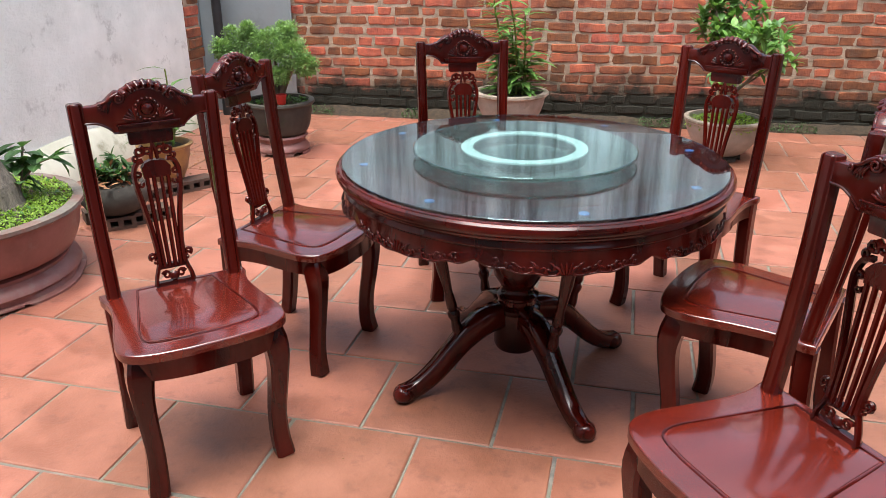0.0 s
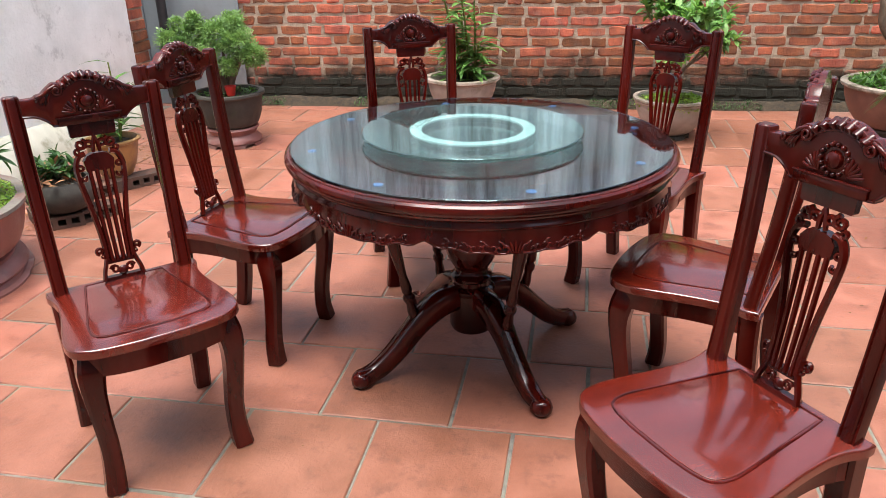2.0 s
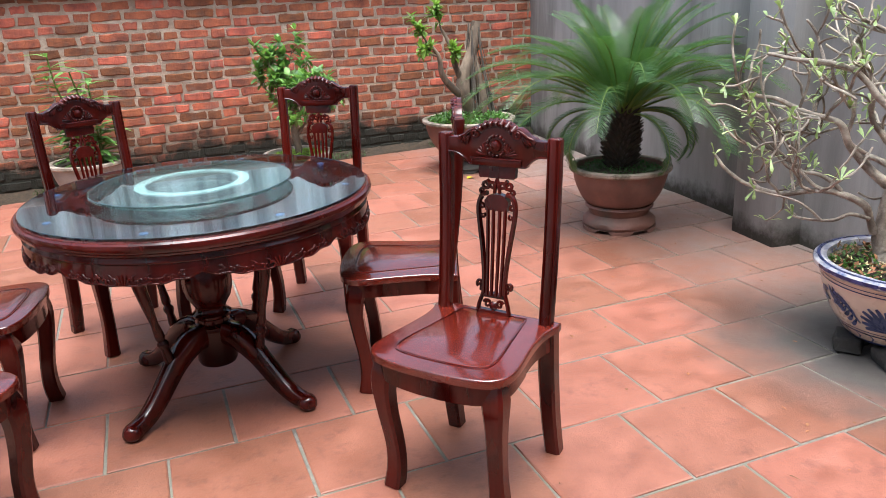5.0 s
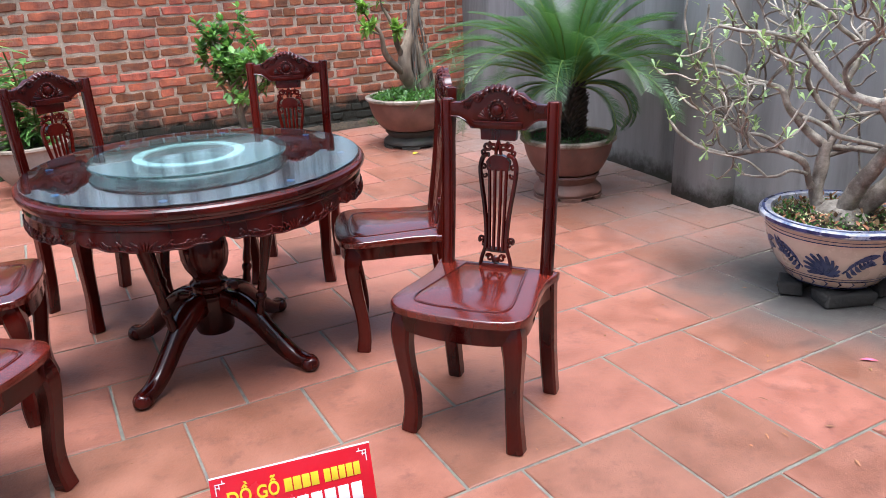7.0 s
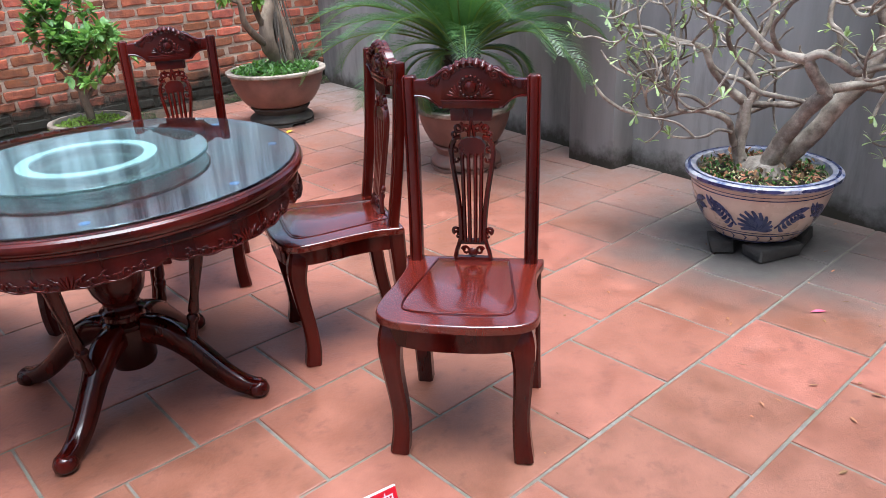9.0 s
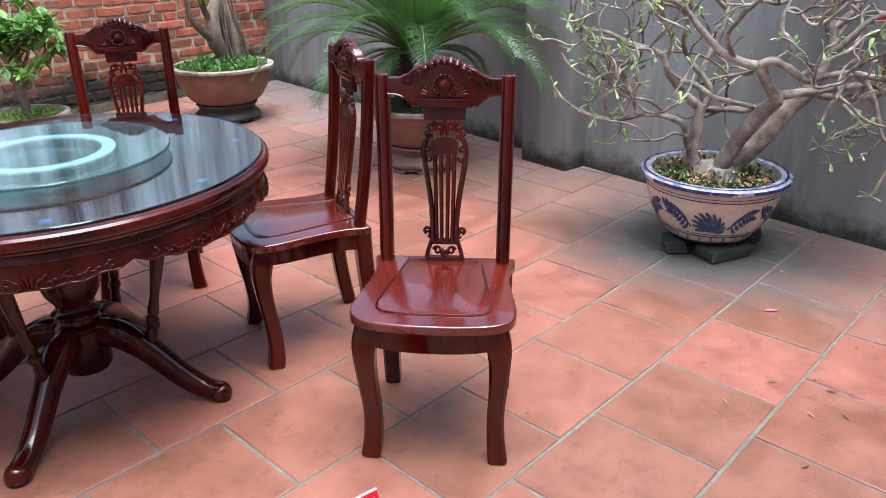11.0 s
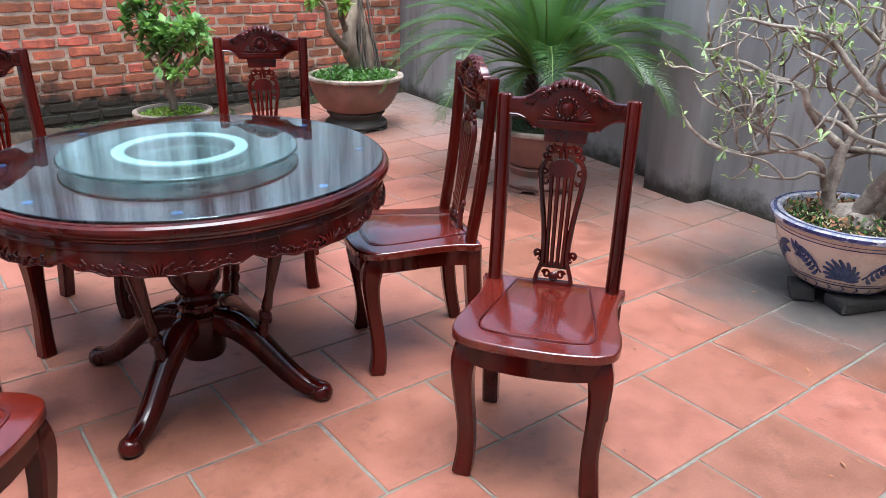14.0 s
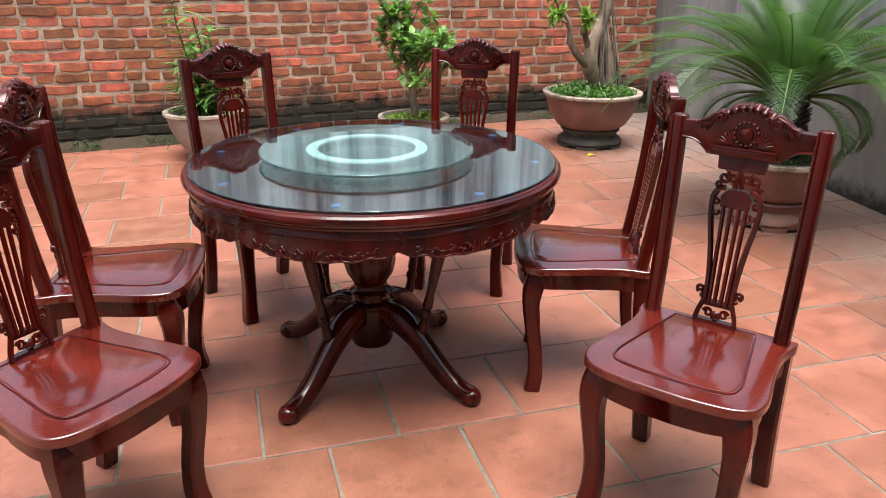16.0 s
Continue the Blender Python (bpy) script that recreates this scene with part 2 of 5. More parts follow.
STREAKED = surface("rain_streaked_render", (0.05, 0.06, 0.065), (0.66, 0.74, 0.77), 4.2, (0.8, 0.9), 0.2, 40, world_space=True, stretch=(1, 1, 0.06))
PALE_CEMENT = surface("pale_cement", (0.36, 0.35, 0.32), (0.5, 0.49, 0.45), 4.0, (0.8, 0.95), 0.4, 60, stain=(0.25, 0.23, 0.2), stain_scale=3, world_space=True)
PLINTH = surface("lime_washed_plinth", (0.44, 0.42, 0.33), (0.64, 0.62, 0.52), 4.0, (0.8, 0.95), 0.5, 60, stain=(0.27, 0.25, 0.17), stain_scale=5, stain_amount=0.44, world_space=True)
CLAY = surface("terracotta_pot", (0.125, 0.056, 0.042), (0.215, 0.105, 0.078), 7, (0.45, 0.7), 0.4, 70, stain=(0.10, 0.08, 0.062), stain_scale=4, stain_amount=0.46)
RIM_CLAY = surface("limed_pot_rim", (0.24, 0.19, 0.15), (0.36, 0.30, 0.25), 12, (0.7, 0.9), 0.5, 60, stain=(0.12, 0.10, 0.07), stain_scale=8)
MOSSY_BRICK = surface("mossy_hollow_brick", (0.045, 0.032, 0.024), (0.13, 0.062, 0.042), 12, (0.75, 0.95), 0.8, 60, stain=(0.035, 0.035, 0.022), stain_scale=7, stain_amount=0.5)
WORN_RIM = surface("worn_grey_rim", (0.085, 0.072, 0.060), (0.20, 0.175, 0.150), 10, (0.7, 0.9), 0.6, 60, stain=(0.15, 0.075, 0.06), stain_scale=7)
PINK_CLAY = surface("pinkish_clay", (0.17, 0.065, 0.055), (0.27, 0.115, 0.10), 6, (0.32, 0.55), 0.35, 60, stain=(0.24, 0.17, 0.15), stain_scale=5, stain_amount=0.48)
DARK_CLAY = surface("mossy_dark_clay", (0.020, 0.019, 0.015), (0.062, 0.056, 0.046), 9, (0.6, 0.85), 0.6, 50, stain=(0.035, 0.05, 0.02), stain_scale=5, stain_amount=0.45)
GREY_CLAY = surface("grey_cement_pot", (0.22, 0.20, 0.17), (0.36, 0.33, 0.29), 8, (0.7, 0.9), 0.4, 60, stain=(0.15, 0.13, 0.10), stain_scale=5, stain_amount=0.42)
YELLOW_GLAZE = surface("ochre_glaze", (0.30, 0.16, 0.05), (0.42, 0.24, 0.08), 6, (0.3, 0.5), 0.2, 60, stain=(0.22, 0.13, 0.07), stain_scale=5)
PORCELAIN = surface("glazed_porcelain", (0.55, 0.44, 0.34), (0.66, 0.55, 0.44), 5, (0.22, 0.35), 0.1, 50, stain=(0.42, 0.36, 0.29), stain_scale=4, stain_amount=0.4, coat=0.3)
BLUE_RIM = surface("mottled_blue_white_rim", (0.10, 0.13, 0.24), (0.55, 0.52, 0.50), 30, (0.25, 0.4), 0.1, 50, stain=(0.07, 0.09, 0.19), stain_scale=14, stain_amount=0.45, coat=0.3)
COBALT = surface("cobalt_glaze", (0.008, 0.014, 0.065), (0.028, 0.045, 0.16), 18, (0.22, 0.35), 0.05, coat=0.3)
STONE = surface("dark_stone_block", (0.013, 0.012, 0.010), (0.042, 0.037, 0.032), 14, (0.8, 0.95), 0.9, 40, distance=0.01)
SOIL = surface("damp_soil", (0.025, 0.018, 0.011), (0.075, 0.052, 0.032), 30, (0.85, 1.0), 1.0, 90, distance=0.01)
BARK = surface("grey_brown_bark", (0.13, 0.095, 0.065), (0.26, 0.20, 0.145), 16, (0.7, 0.9), 0.6, 60, stain=(0.09, 0.065, 0.045), stain_scale=7, stretch=(1, 1, 0.4), distance=0.005)
TRUNK_BARK = surface("ridged_grey_trunk", (0.06, 0.050, 0.040), (0.17, 0.145, 0.118), 22, (0.75, 0.95), 1.0, 45, stain=(0.20, 0.175, 0.14), stain_scale=6, stain_amount=0.42, stretch=(1, 1, 0.3), distance=0.012)
PALE_BARK = surface("pale_smooth_bark", (0.15, 0.122, 0.092), (0.50, 0.435, 0.36), 18, (0.6, 0.8), 1.0, 55, stain=(0.13, 0.10, 0.078), stain_scale=8, distance=0.004)
DARK_BARK = surface("scaly_dark_trunk", (0.018, 0.013, 0.009), (0.05, 0.038, 0.026), 20, (0.8, 0.95), 0.8, 60, distance=0.006)


def leafy(name, dark, light, vary=0.35, rough=(0.38, 0.55)):
    ma = surface(name, dark, light, 14, rough, 0.1, 80, vary=vary, island=True)
    b = ma.node_tree.nodes["Principled BSDF"]
    b.inputs["Subsurface Weight"].default_value = 0.0
    out = ma.node_tree.nodes["Material Output"]
    tr = ma.node_tree.nodes.new("ShaderNodeBsdfTranslucent")
    tr.inputs["Color"].default_value = (light[0] * 1.5, light[1] * 1.5, light[2], 1)
    mx = ma.node_tree.nodes.new("ShaderNodeMixShader")
    mx.inputs[0].default_value = 0.28
    ma.node_tree.links.new(b.outputs[0], mx.inputs[1])
    ma.node_tree.links.new(tr.outputs[0], mx.inputs[2])
    ma.node_tree.links.new(mx.outputs[0], out.inputs["Surface"])
    return ma


PALM = leafy("palm_leaflet", (0.015, 0.052, 0.013), (0.060, 0.142, 0.037), 0.35, (0.3, 0.45))
RACHIS = leafy("palm_midrib", (0.10, 0.16, 0.03), (0.18, 0.24, 0.05))
LEAF = leafy("green_leaf", (0.035, 0.10, 0.018), (0.08, 0.19, 0.03))
LIGHT_LEAF = leafy("young_green_leaf", (0.10, 0.22, 0.03), (0.20, 0.34, 0.06))
BOX_LEAF = leafy("box_leaf", (0.09, 0.19, 0.05), (0.21, 0.34, 0.12), 0.45)
MOSS_LEAF = leafy("bright_moss", (0.10, 0.20, 0.02), (0.22, 0.35, 0.04), 0.4)
TIP_LEAF = leafy("pale_tip_leaf", (0.15, 0.25, 0.08), (0.32, 0.42, 0.19), 0.4)
SHRUB_LEAF = leafy("shrub_leaf", (0.06, 0.16, 0.035), (0.15, 0.29, 0.07), 0.45)
DEEP_LEAF = leafy("deep_green_leaf", (0.02, 0.06, 0.015), (0.05, 0.12, 0.03))
PETAL = surface("pink_petal", (0.55, 0.06, 0.14), (0.75, 0.14, 0.24), 20, (0.5, 0.6), 0.05)
CREAM_LEAF = surface("cream_leaflet", (0.36, 0.32, 0.13), (0.60, 0.55, 0.30), 30, (0.5, 0.7), 0.1, vary=0.3, island=True)
DRY_LEAF = surface("dry_leaf", (0.16, 0.07, 0.03), (0.30, 0.17, 0.07), 30, (0.7, 0.9), 0.2, vary=0.6, island=True)
RED_PLASTIC = surface("red_plastic", (0.45, 0.02, 0.015), (0.55, 0.03, 0.02), 10, (0.35, 0.5), 0.05)
BLACK_PIPE = surface("black_pipe", (0.012, 0.012, 0.013), (0.025, 0.025, 0.027), 12, (0.4, 0.55), 0.1)
PANEL_GREY = surface("blue_grey_sheet", (0.22, 0.25, 0.27), (0.30, 0.33, 0.35), 2, (0.35, 0.5), 0.1, 20, stain=(0.2, 0.22, 0.23), stain_scale=2, world_space=True)
SIGN_RED = surface("glossy_red_board", (0.43, 0.004, 0.013), (0.49, 0.007, 0.019), 4, (0.2, 0.3), 0.02, 40, stain=(0.45, 0.010, 0.022), stain_scale=6, coat=0.4)
SIGN_WHITE = surface("white_print", (0.60, 0.60, 0.62), (0.70, 0.70, 0.71), 30, (0.3, 0.4), 0.02)
SIGN_YELLOW = surface("yellow_print", (0.60, 0.47, 0.016), (0.68, 0.54, 0.03), 30, (0.3, 0.4), 0.02)

# ---- setting ----
PX, PY = 0.3861, 0.3799
ground = raw("floor", [(-12, -12, -0.0045), (12, -12, -0.0045), (12, 12, -0.0045), (-12, 12, -0.0045)], [(0, 1, 2, 3)], GROUT)
tagged(ground, "terracotta tiled courtyard floor with grey cement joints", "floor", kind="structure")


def wall_block(name, a, b, h, thick, material, label, z0=-0.02):
    """An upright slab whose seen face runs from a to b, its body to the right of that way."""
    a, b = Vector((*a, 0)), Vector((*b, 0))
    d = (b - a).normalized()
    n = Vector((d.y, -d.x, 0)) * thick
    bm = bmesh.new()
    vs = [bm.verts.new(p + Vector((0, 0, z))) for z in (z0, h) for p in (a, b, b + n, a + n)]
    for f in ((0, 1, 2, 3), (4, 5, 6, 7), (0, 1, 5, 4), (1, 2, 6, 5), (2, 3, 7, 6), (3, 0, 4, 7)):
        bm.faces.new([vs[i] for i in f])
    return tagged(part(name, bm, material, smooth=0), label, "wall", kind="structure")


def north_y(x):
    return 4.88 + 0.055 * x


def right_x(y):
    return 2.03 + 0.11 * y


NORTH = Matrix.Translation((0, 4.88, 0)) @ Matrix.Rotation(math.atan(0.055), 4, "Z")
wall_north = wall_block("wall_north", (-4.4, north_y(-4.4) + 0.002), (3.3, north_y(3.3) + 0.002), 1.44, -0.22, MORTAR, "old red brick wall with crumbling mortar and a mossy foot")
bm = bmesh.new()
add_box(bm, (-0.55, 0.09, 1.475), (7.6, 0.36, 0.065), 0.008)
coping = part("wall_coping", bm, CEMENT)
coping.matrix_world = NORTH
tagged(coping, "grey cement coping overhanging the brick wall", "coping", kind="structure")
wall_east = wall_block("wall_east", (right_x(-3.0), -3.0), (right_x(6.2), 6.2), 1.95, 0.18, CEMENT, "grey cement rendered wall stained dark along its foot")
wall_west = wall_block("wall_west", (-3.7, 4.20), (-3.7, -3.0), 2.6, 0.2, PLASTER, "weathered whitewashed wall with peeling patches")
# Unseen wall added behind the camera; its height and nearness shade the near floor
wall_south = wall_block("wall_south", (-3.9, -2.9), (1.72, -2.9), 5.6, -0.2, PALE_CEMENT, "unseen pale wall added to close and shade the yard")

# Unseen; inferred from streaks mirrored in the table glass, kept low for sky reflections
neighbour = wall_block("wall_beyond", (-6.0, north_y(-6.0) + 1.6), (6.0, north_y(6.0) + 1.6), 3.0, -0.2, STREAKED, "rain-streaked grey house wall behind the brick wall")

# cement pier on the east wall, and its neighbour at the far corner
ang = math.degrees(math.atan(0.11))
for y0, y1, d in ((1.36, 1.70, 0.165),):
    bm = bmesh.new()
    add_box(bm, (0, (y1 - y0) / 2, 0.98), (d * 2, y1 - y0, 1.98), 0.012)
    pier = part("wall_pier", bm, CEMENT, None)
    pier.matrix_world = Matrix.Translation((right_x(y0), y0, -0.01)) @ Matrix.Rotation(-radians(ang), 4, "Z")
    tagged(pier, "grey cement pier standing proud of the wall", "pier", kind="structure")

# sloping plinth along the whitewashed wall
bm = bmesh.new()
for y in np.linspace(-2.9, 4.2, 29):
    w = 0.012 * math.sin(y * 5.1) + 0.01 * math.sin(y * 2.3 + 1)
    for x, z in ((-3.71, 0.0), (-3.585 + w, 0.0), (-3.60 + w, 0.06 + w), (-3.675, 0.20 + w), (-3.71, 0.21 + w)):
        bm.verts.new((x, y, z))
bm.verts.ensure_lookup_table()
for i in range(28):
    for j in range(4):
        a = i * 5 + j
        bm.faces.new((bm.verts[a], bm.verts[a + 1], bm.verts[a + 6], bm.verts[a + 5]))
tagged(part("plinth", bm, PLINTH, None, smooth=60), "sloping cement plinth along the whitewashed wall", "plinth", kind="structure")

# broken end of the west wall, down pipe and sheet panel in the corner
pier = thing("wall_end", pose(-3.8, 4.31, 0), "rough exposed brick end of the whitewashed wall", "wall end", kind="structure")
rng = random.Random(5)
for k in range(24):
    bm = bmesh.new()
    add_box(bm, (0, 0, 0), (0.21 + rng.uniform(-0.02, 0.01), 0.2 + rng.uniform(-0.03, 0.01), 0.066), 0.006)
    b = part("brick", bm, BRICK, pier, smooth=0)
    b.location = (rng.uniform(-0.006, 0.006), rng.uniform(-0.008, 0.008), 0.034 + k * 0.078)
    b.rotation_euler = (0, 0, rng.uniform(-0.04, 0.04))
bm = bmesh.new()
add_box(bm, (0, 0.0, 0.95), (0.19, 0.18, 1.9))
part("mortar_core", bm, MORTAR, pier, smooth=0)
pipe = thing("drain_pipe", pose(-3.60, 4.50, 0), "black plastic down pipe in the corner", "pipe")
bm = bmesh.new()
lathe(bm, [(0.036, 0.0), (0.036, 2.2), (0.03, 2.2), (0.03, 0.0)], 20)
part("tube", bm, BLACK_PIPE, pipe)
for z in (0.5, 1.45):
    bm = bmesh.new()
    lathe(bm, [(0.037, z), (0.043, z + 0.004), (0.043, z + 0.046), (0.037, z + 0.05)], 20)
    part("collar", bm, BLACK_PIPE, pipe)
panel = thing("sheet_panel", NORTH @ Matrix.Translation((-3.46, -0.035, 0)), "plain blue-grey metal sheet leaning on the brick wall", "panel")
bm = bmesh.new()
add_box(bm, (0, 0, 0.85), (0.78, 0.02, 1.7), 0.004)
part("sheet", bm, PANEL_GREY, panel)
for x in (-0.385, 0.385):
    bm = bmesh.new()
    add_box(bm, (x, -0.014, 0.85), (0.022, 0.012, 1.7), 0.003)
    part("edge_strip", bm, PANEL_GREY, panel)

# ---- table ----
TX, TY = -0.7365, 1.169
TABLE_K = Matrix.Diagonal((0.964, 0.964, 1, 1))


def table_skirt(a):
    """Height of the skirt's scalloped lower edge at an angle."""
    u = (a / (2 * math.pi) * 8) % 1.0
    d = abs(u - 0.5) * 2
    return 0.598 + 0.024 * (d ** 2.4) + 0.0035 * math.cos(u * math.pi * 12) * (0.25 + d)


BASE_OFF = Matrix.Translation((-0.0195, 0.0157, 0))


def make_table():
    t = thing("dining_table", pose(TX, TY, 0, 0, 0, 38.9), "round dark red lacquered wooden dining table with carved skirt", "table")
    bm = bmesh.new()
    lathe(bm, [(0, 0.7195), (0.3, 0.7195), (0.452, 0.7195), (0.455, 0.7208), (0.458, 0.7195), (0.572, 0.7195), (0.573, 0.722), (0.579, 0.722), (0.586, 0.717), (0.589, 0.708), (0.586, 0.698), (0.577, 0.690), (0.574, 0.686),
               (0.572, 0.681), (0.568, 0.678), (0.562, 0.676), (0, 0.674)], 128)
    bmesh.ops.transform(bm, matrix=TABLE_K, verts=bm.verts)
    part("tabletop", bm, WOOD, t)
    bm = bmesh.new()
    n = 256
    rows = []
    for k in range(n):
        a = 2 * math.pi * k / n
        e = table_skirt(a)
        prof = [(0.566, 0.680), (0.566, 0.668), (0.5695, 0.665), (0.5695, 0.660), (0.566, 0.657), (0.567, 0.645), (0.5705, e + 0.012), (0.5725, e + 0.005), (0.571, e), (0.548, e), (0.538, 0.676)]
        rows.append([bm.verts.new((r * math.cos(a), r * math.sin(a), z)) for r, z in prof])
    for k in range(n):
        p, q = rows[k], rows[(k + 1) % n]
        for i in range(len(p)):
            j = (i + 1) % len(p)
            bm.faces.new((p[i], q[i], q[j], p[j]))
    bmesh.ops.transform(bm, matrix=TABLE_K, verts=bm.verts)
    skirt = part("skirt", bm, WOOD, t, smooth=50)
    for s in range(8):
        mid = 2 * math.pi * (s + 0.5) / 8
        bm = bmesh.new()

        def on(u, z, out=0.006):
            a = mid + u / 0.568
            r = 0.566 + 0.006 * min(1, max(0, (0.655 - z) / 0.045)) + out * 0.2
            return (r * math.cos(a), r * math.sin(a), z)
        def edge(u):
            return table_skirt(mid + u / 0.568)
        for k in range(5):
            u0 = (k - 2) * 0.007
            sweep(bm, [on(u0 * 0.7, edge(0) + 0.004), on(u0 * 1.3, edge(0) + 0.018, 0.010), on(u0 * 2.1, edge(0) + 0.034 - 0.0022 * abs(k - 2) ** 2, 0.004)], [0.0026, 0.0044, 0.0022], 5)
        for sg in (-1, 1):
            us = [0.016 + 0.175 * i / 24 for i in range(25)]
            sweep(bm, [on(sg * u, edge(sg * u) + 0.004, 0.004) for u in us], 0.0028, 5)
            for k in range(11):
                q = 0.026 + 0.0150 * k
                r = (0.0105, 0.0075, 0.0090)[k % 3] * (1.15 - 0.04 * k)
                base = edge(sg * q) + 0.008 + r * 0.8
                spin = 1 if k % 2 else -1
                pts = [on(sg * (q + spin * r * (1 - j / 10) * math.sin(j / 7 * 4.6 + 0.4)), base - r * (1 - j / 10) * math.cos(j / 7 * 4.6 + 0.4), 0.007) for j in range(8)]
                sweep(bm, pts, [0.0034 - 0.00022 * j for j in range(8)], 5)
                if k % 3 == 0:
                    sweep(bm, [on(sg * q, base), on(sg * (q + 0.007), base + 0.013, 0.008), on(sg * (q + 0.016), base + 0.017 - 0.0006 * k, 0.003)], [0.0022, 0.0036, 0.0012], 5)
        bmesh.ops.transform(bm, matrix=TABLE_K, verts=bm.verts)
        part("carving", bm, WOOD, skirt, "raised leaf and scroll carving", 80)
    bm = bmesh.new()
    lathe(bm, [(0, 0.095), (0.05, 0.097), (0.064, 0.104), (0.070, 0.118), (0.070, 0.235), (0.074, 0.24), (0.075, 0.252), (0.07, 0.258), (0.062, 0.264), (0.06, 0.278), (0.066, 0.284), (0.067, 0.292),
               (0.060, 0.298), (0.054, 0.305), (0.052, 0.315), (0.06, 0.33), (0.074, 0.352), (0.083, 0.385), (0.085, 0.42), (0.079, 0.455), (0.066, 0.49), (0.056, 0.53), (0.06, 0.56), (0.085, 0.60), (0.11, 0.66), (0.11, 0.673), (0, 0.673)], 48)
    bmesh.ops.transform(bm, matrix=BASE_OFF, verts=bm.verts)
    part("column", bm, WOOD, t)
    for k in range(4):
        m = BASE_OFF @ Matrix.Rotation(math.pi / 2 * k, 4, "Z")
        bm = bmesh.new()
        line = smooth_line([(0.05, 0, 0.225), (0.11, 0, 0.218), (0.17, 0, 0.185), (0.225, 0, 0.135), (0.285, 0, 0.078), (0.335, 0, 0.044), (0.375, 0, 0.031), (0.405, 0, 0.030)], 3)
        rad = [0.040 + 0.004 * math.sin(min(1, i / 8) * 3.1) - 0.016 * i / (len(line) - 1) for i in range(len(line))]
        sweep(bm, line, [r * 0.86 for r in rad], 8, 0.86, (0, 1, 0), True)
        lathe(bm, [(0, -0.0), (0.022, 0.0), (0.033, 0.012), (0.034, 0.026), (0.028, 0.042), (0.014, 0.052), (0, 0.053)], 14, (0.393, 0))
        for v in bm.verts:
            v.co.z = max(v.co.z, 0.0)
        bmesh.ops.transform(bm, matrix=m, verts=bm.verts)
        part("leg", bm, WOOD, t, smooth=50)
        bm = bmesh.new()
        prof = [(0.014, 0.0), (0.017, 0.03), (0.013, 0.06), (0.019, 0.075), (0.019, 0.085), (0.012, 0.095), (0.0165, 0.105), (0.016, 0.12), (0.0125, 0.16), (0.0185, 0.25), (0.021, 0.31), (0.018, 0.37), (0.014, 0.44), (0.016, 0.475)]
        lathe(bm, prof, 14)
        lean = Matrix.Translation((0.205, 0, 0.185)) @ Matrix.Rotation(radians(13), 4, "Y")
        bmesh.ops.transform(bm, matrix=m @ lean, verts=bm.verts)
        part("spindle", bm, WOOD, t)
    return t


make_table()
glass = thing("glass_top", pose(TX, TY, 0.7245), "round clear glass sheet with greenish edge lying on the table", "glass top")
bm = bmesh.new()
lathe(bm, [(0, 0.0), (0.568, 0.0), (0.5705, 0.0015), (0.5705, 0.0075), (0.568, 0.009), (0, 0.009)], 160)
bmesh.ops.transform(bm, matrix=TABLE_K, verts=bm.verts)
g = part("sheet", bm, GLASS, glass, smooth=20)
g.visible_shadow = False
for k in range(8):
    a = radians(22 + 45 * k)
    bm = bmesh.new()
    lathe(bm, [(0, 0.0), (0.013, 0.0), (0.013, 0.0022), (0.010, 0.003), (0.005, 0.0024), (0, 0.0024)], 20)
    pad = part("pad", bm, BLUE_PAD, None, "round blue plastic pad")
    pad.parent = glass
    pad.location = (0.487 * math.cos(a), 0.487 * math.sin(a), -0.0048)
susan = thing("lazy_susan", pose(TX - 0.022, TY, 0.7337), "round greenish glass turntable with frosted ring on the table", "turntable")
bm = bmesh.new()
lathe(bm, [(0.149, 0.0132), (0.182, 0.0132), (0.183, 0.0142), (0.183, 0.0182), (0.149, 0.0182), (0.149, 0.0132)], 96)
part("bearing_ring", bm, FROST, susan, "frosted pale ring")
bm = bmesh.new()
lathe(bm, [(0.150, 0.0), (0.163, 0.0), (0.163, 0.0131), (0.150, 0.0131), (0.150, 0.0)], 96)
part("bearing", bm, BLACK_PIPE, susan, "dark ball bearing track")
bm = bmesh.new()
lathe(bm, [(0, 0.0184), (0.333, 0.0184), (0.3355, 0.0200), (0.3355, 0.0266), (0.333, 0.0282), (0, 0.0282)], 128)
bmesh.ops.transform(bm, matrix=TABLE_K, verts=bm.verts)
g = part("disc", bm, GLASS_EDGE, susan, smooth=20)
g.visible_shadow = False


# ---- chairs ----
def seat_outline(grow=0.0, n=7):
    """The seat's edge, from the back right corner round the front; y is to the front."""
    half = [(0.196, -0.157), (0.197, -0.13), (0.188, -0.10), (0.183, -0.05), (0.190, 0.03), (0.201, 0.10), (0.206, 0.16), (0.196, 0.205), (0.165, 0.232), (0.115, 0.245), (0.05, 0.252)]
    pts = smooth_line([(x, y, 0) for x, y in half], 3)
    right = [(p.x, p.y) for p in pts]
    full = right + [(-x, y) for x, y in reversed(right)]
    cx, cy = 0, 0.05
    return [(x + grow * (1 if x > 0 else -1), y + grow * (1 if y > cy else -1)) for x, y in full]


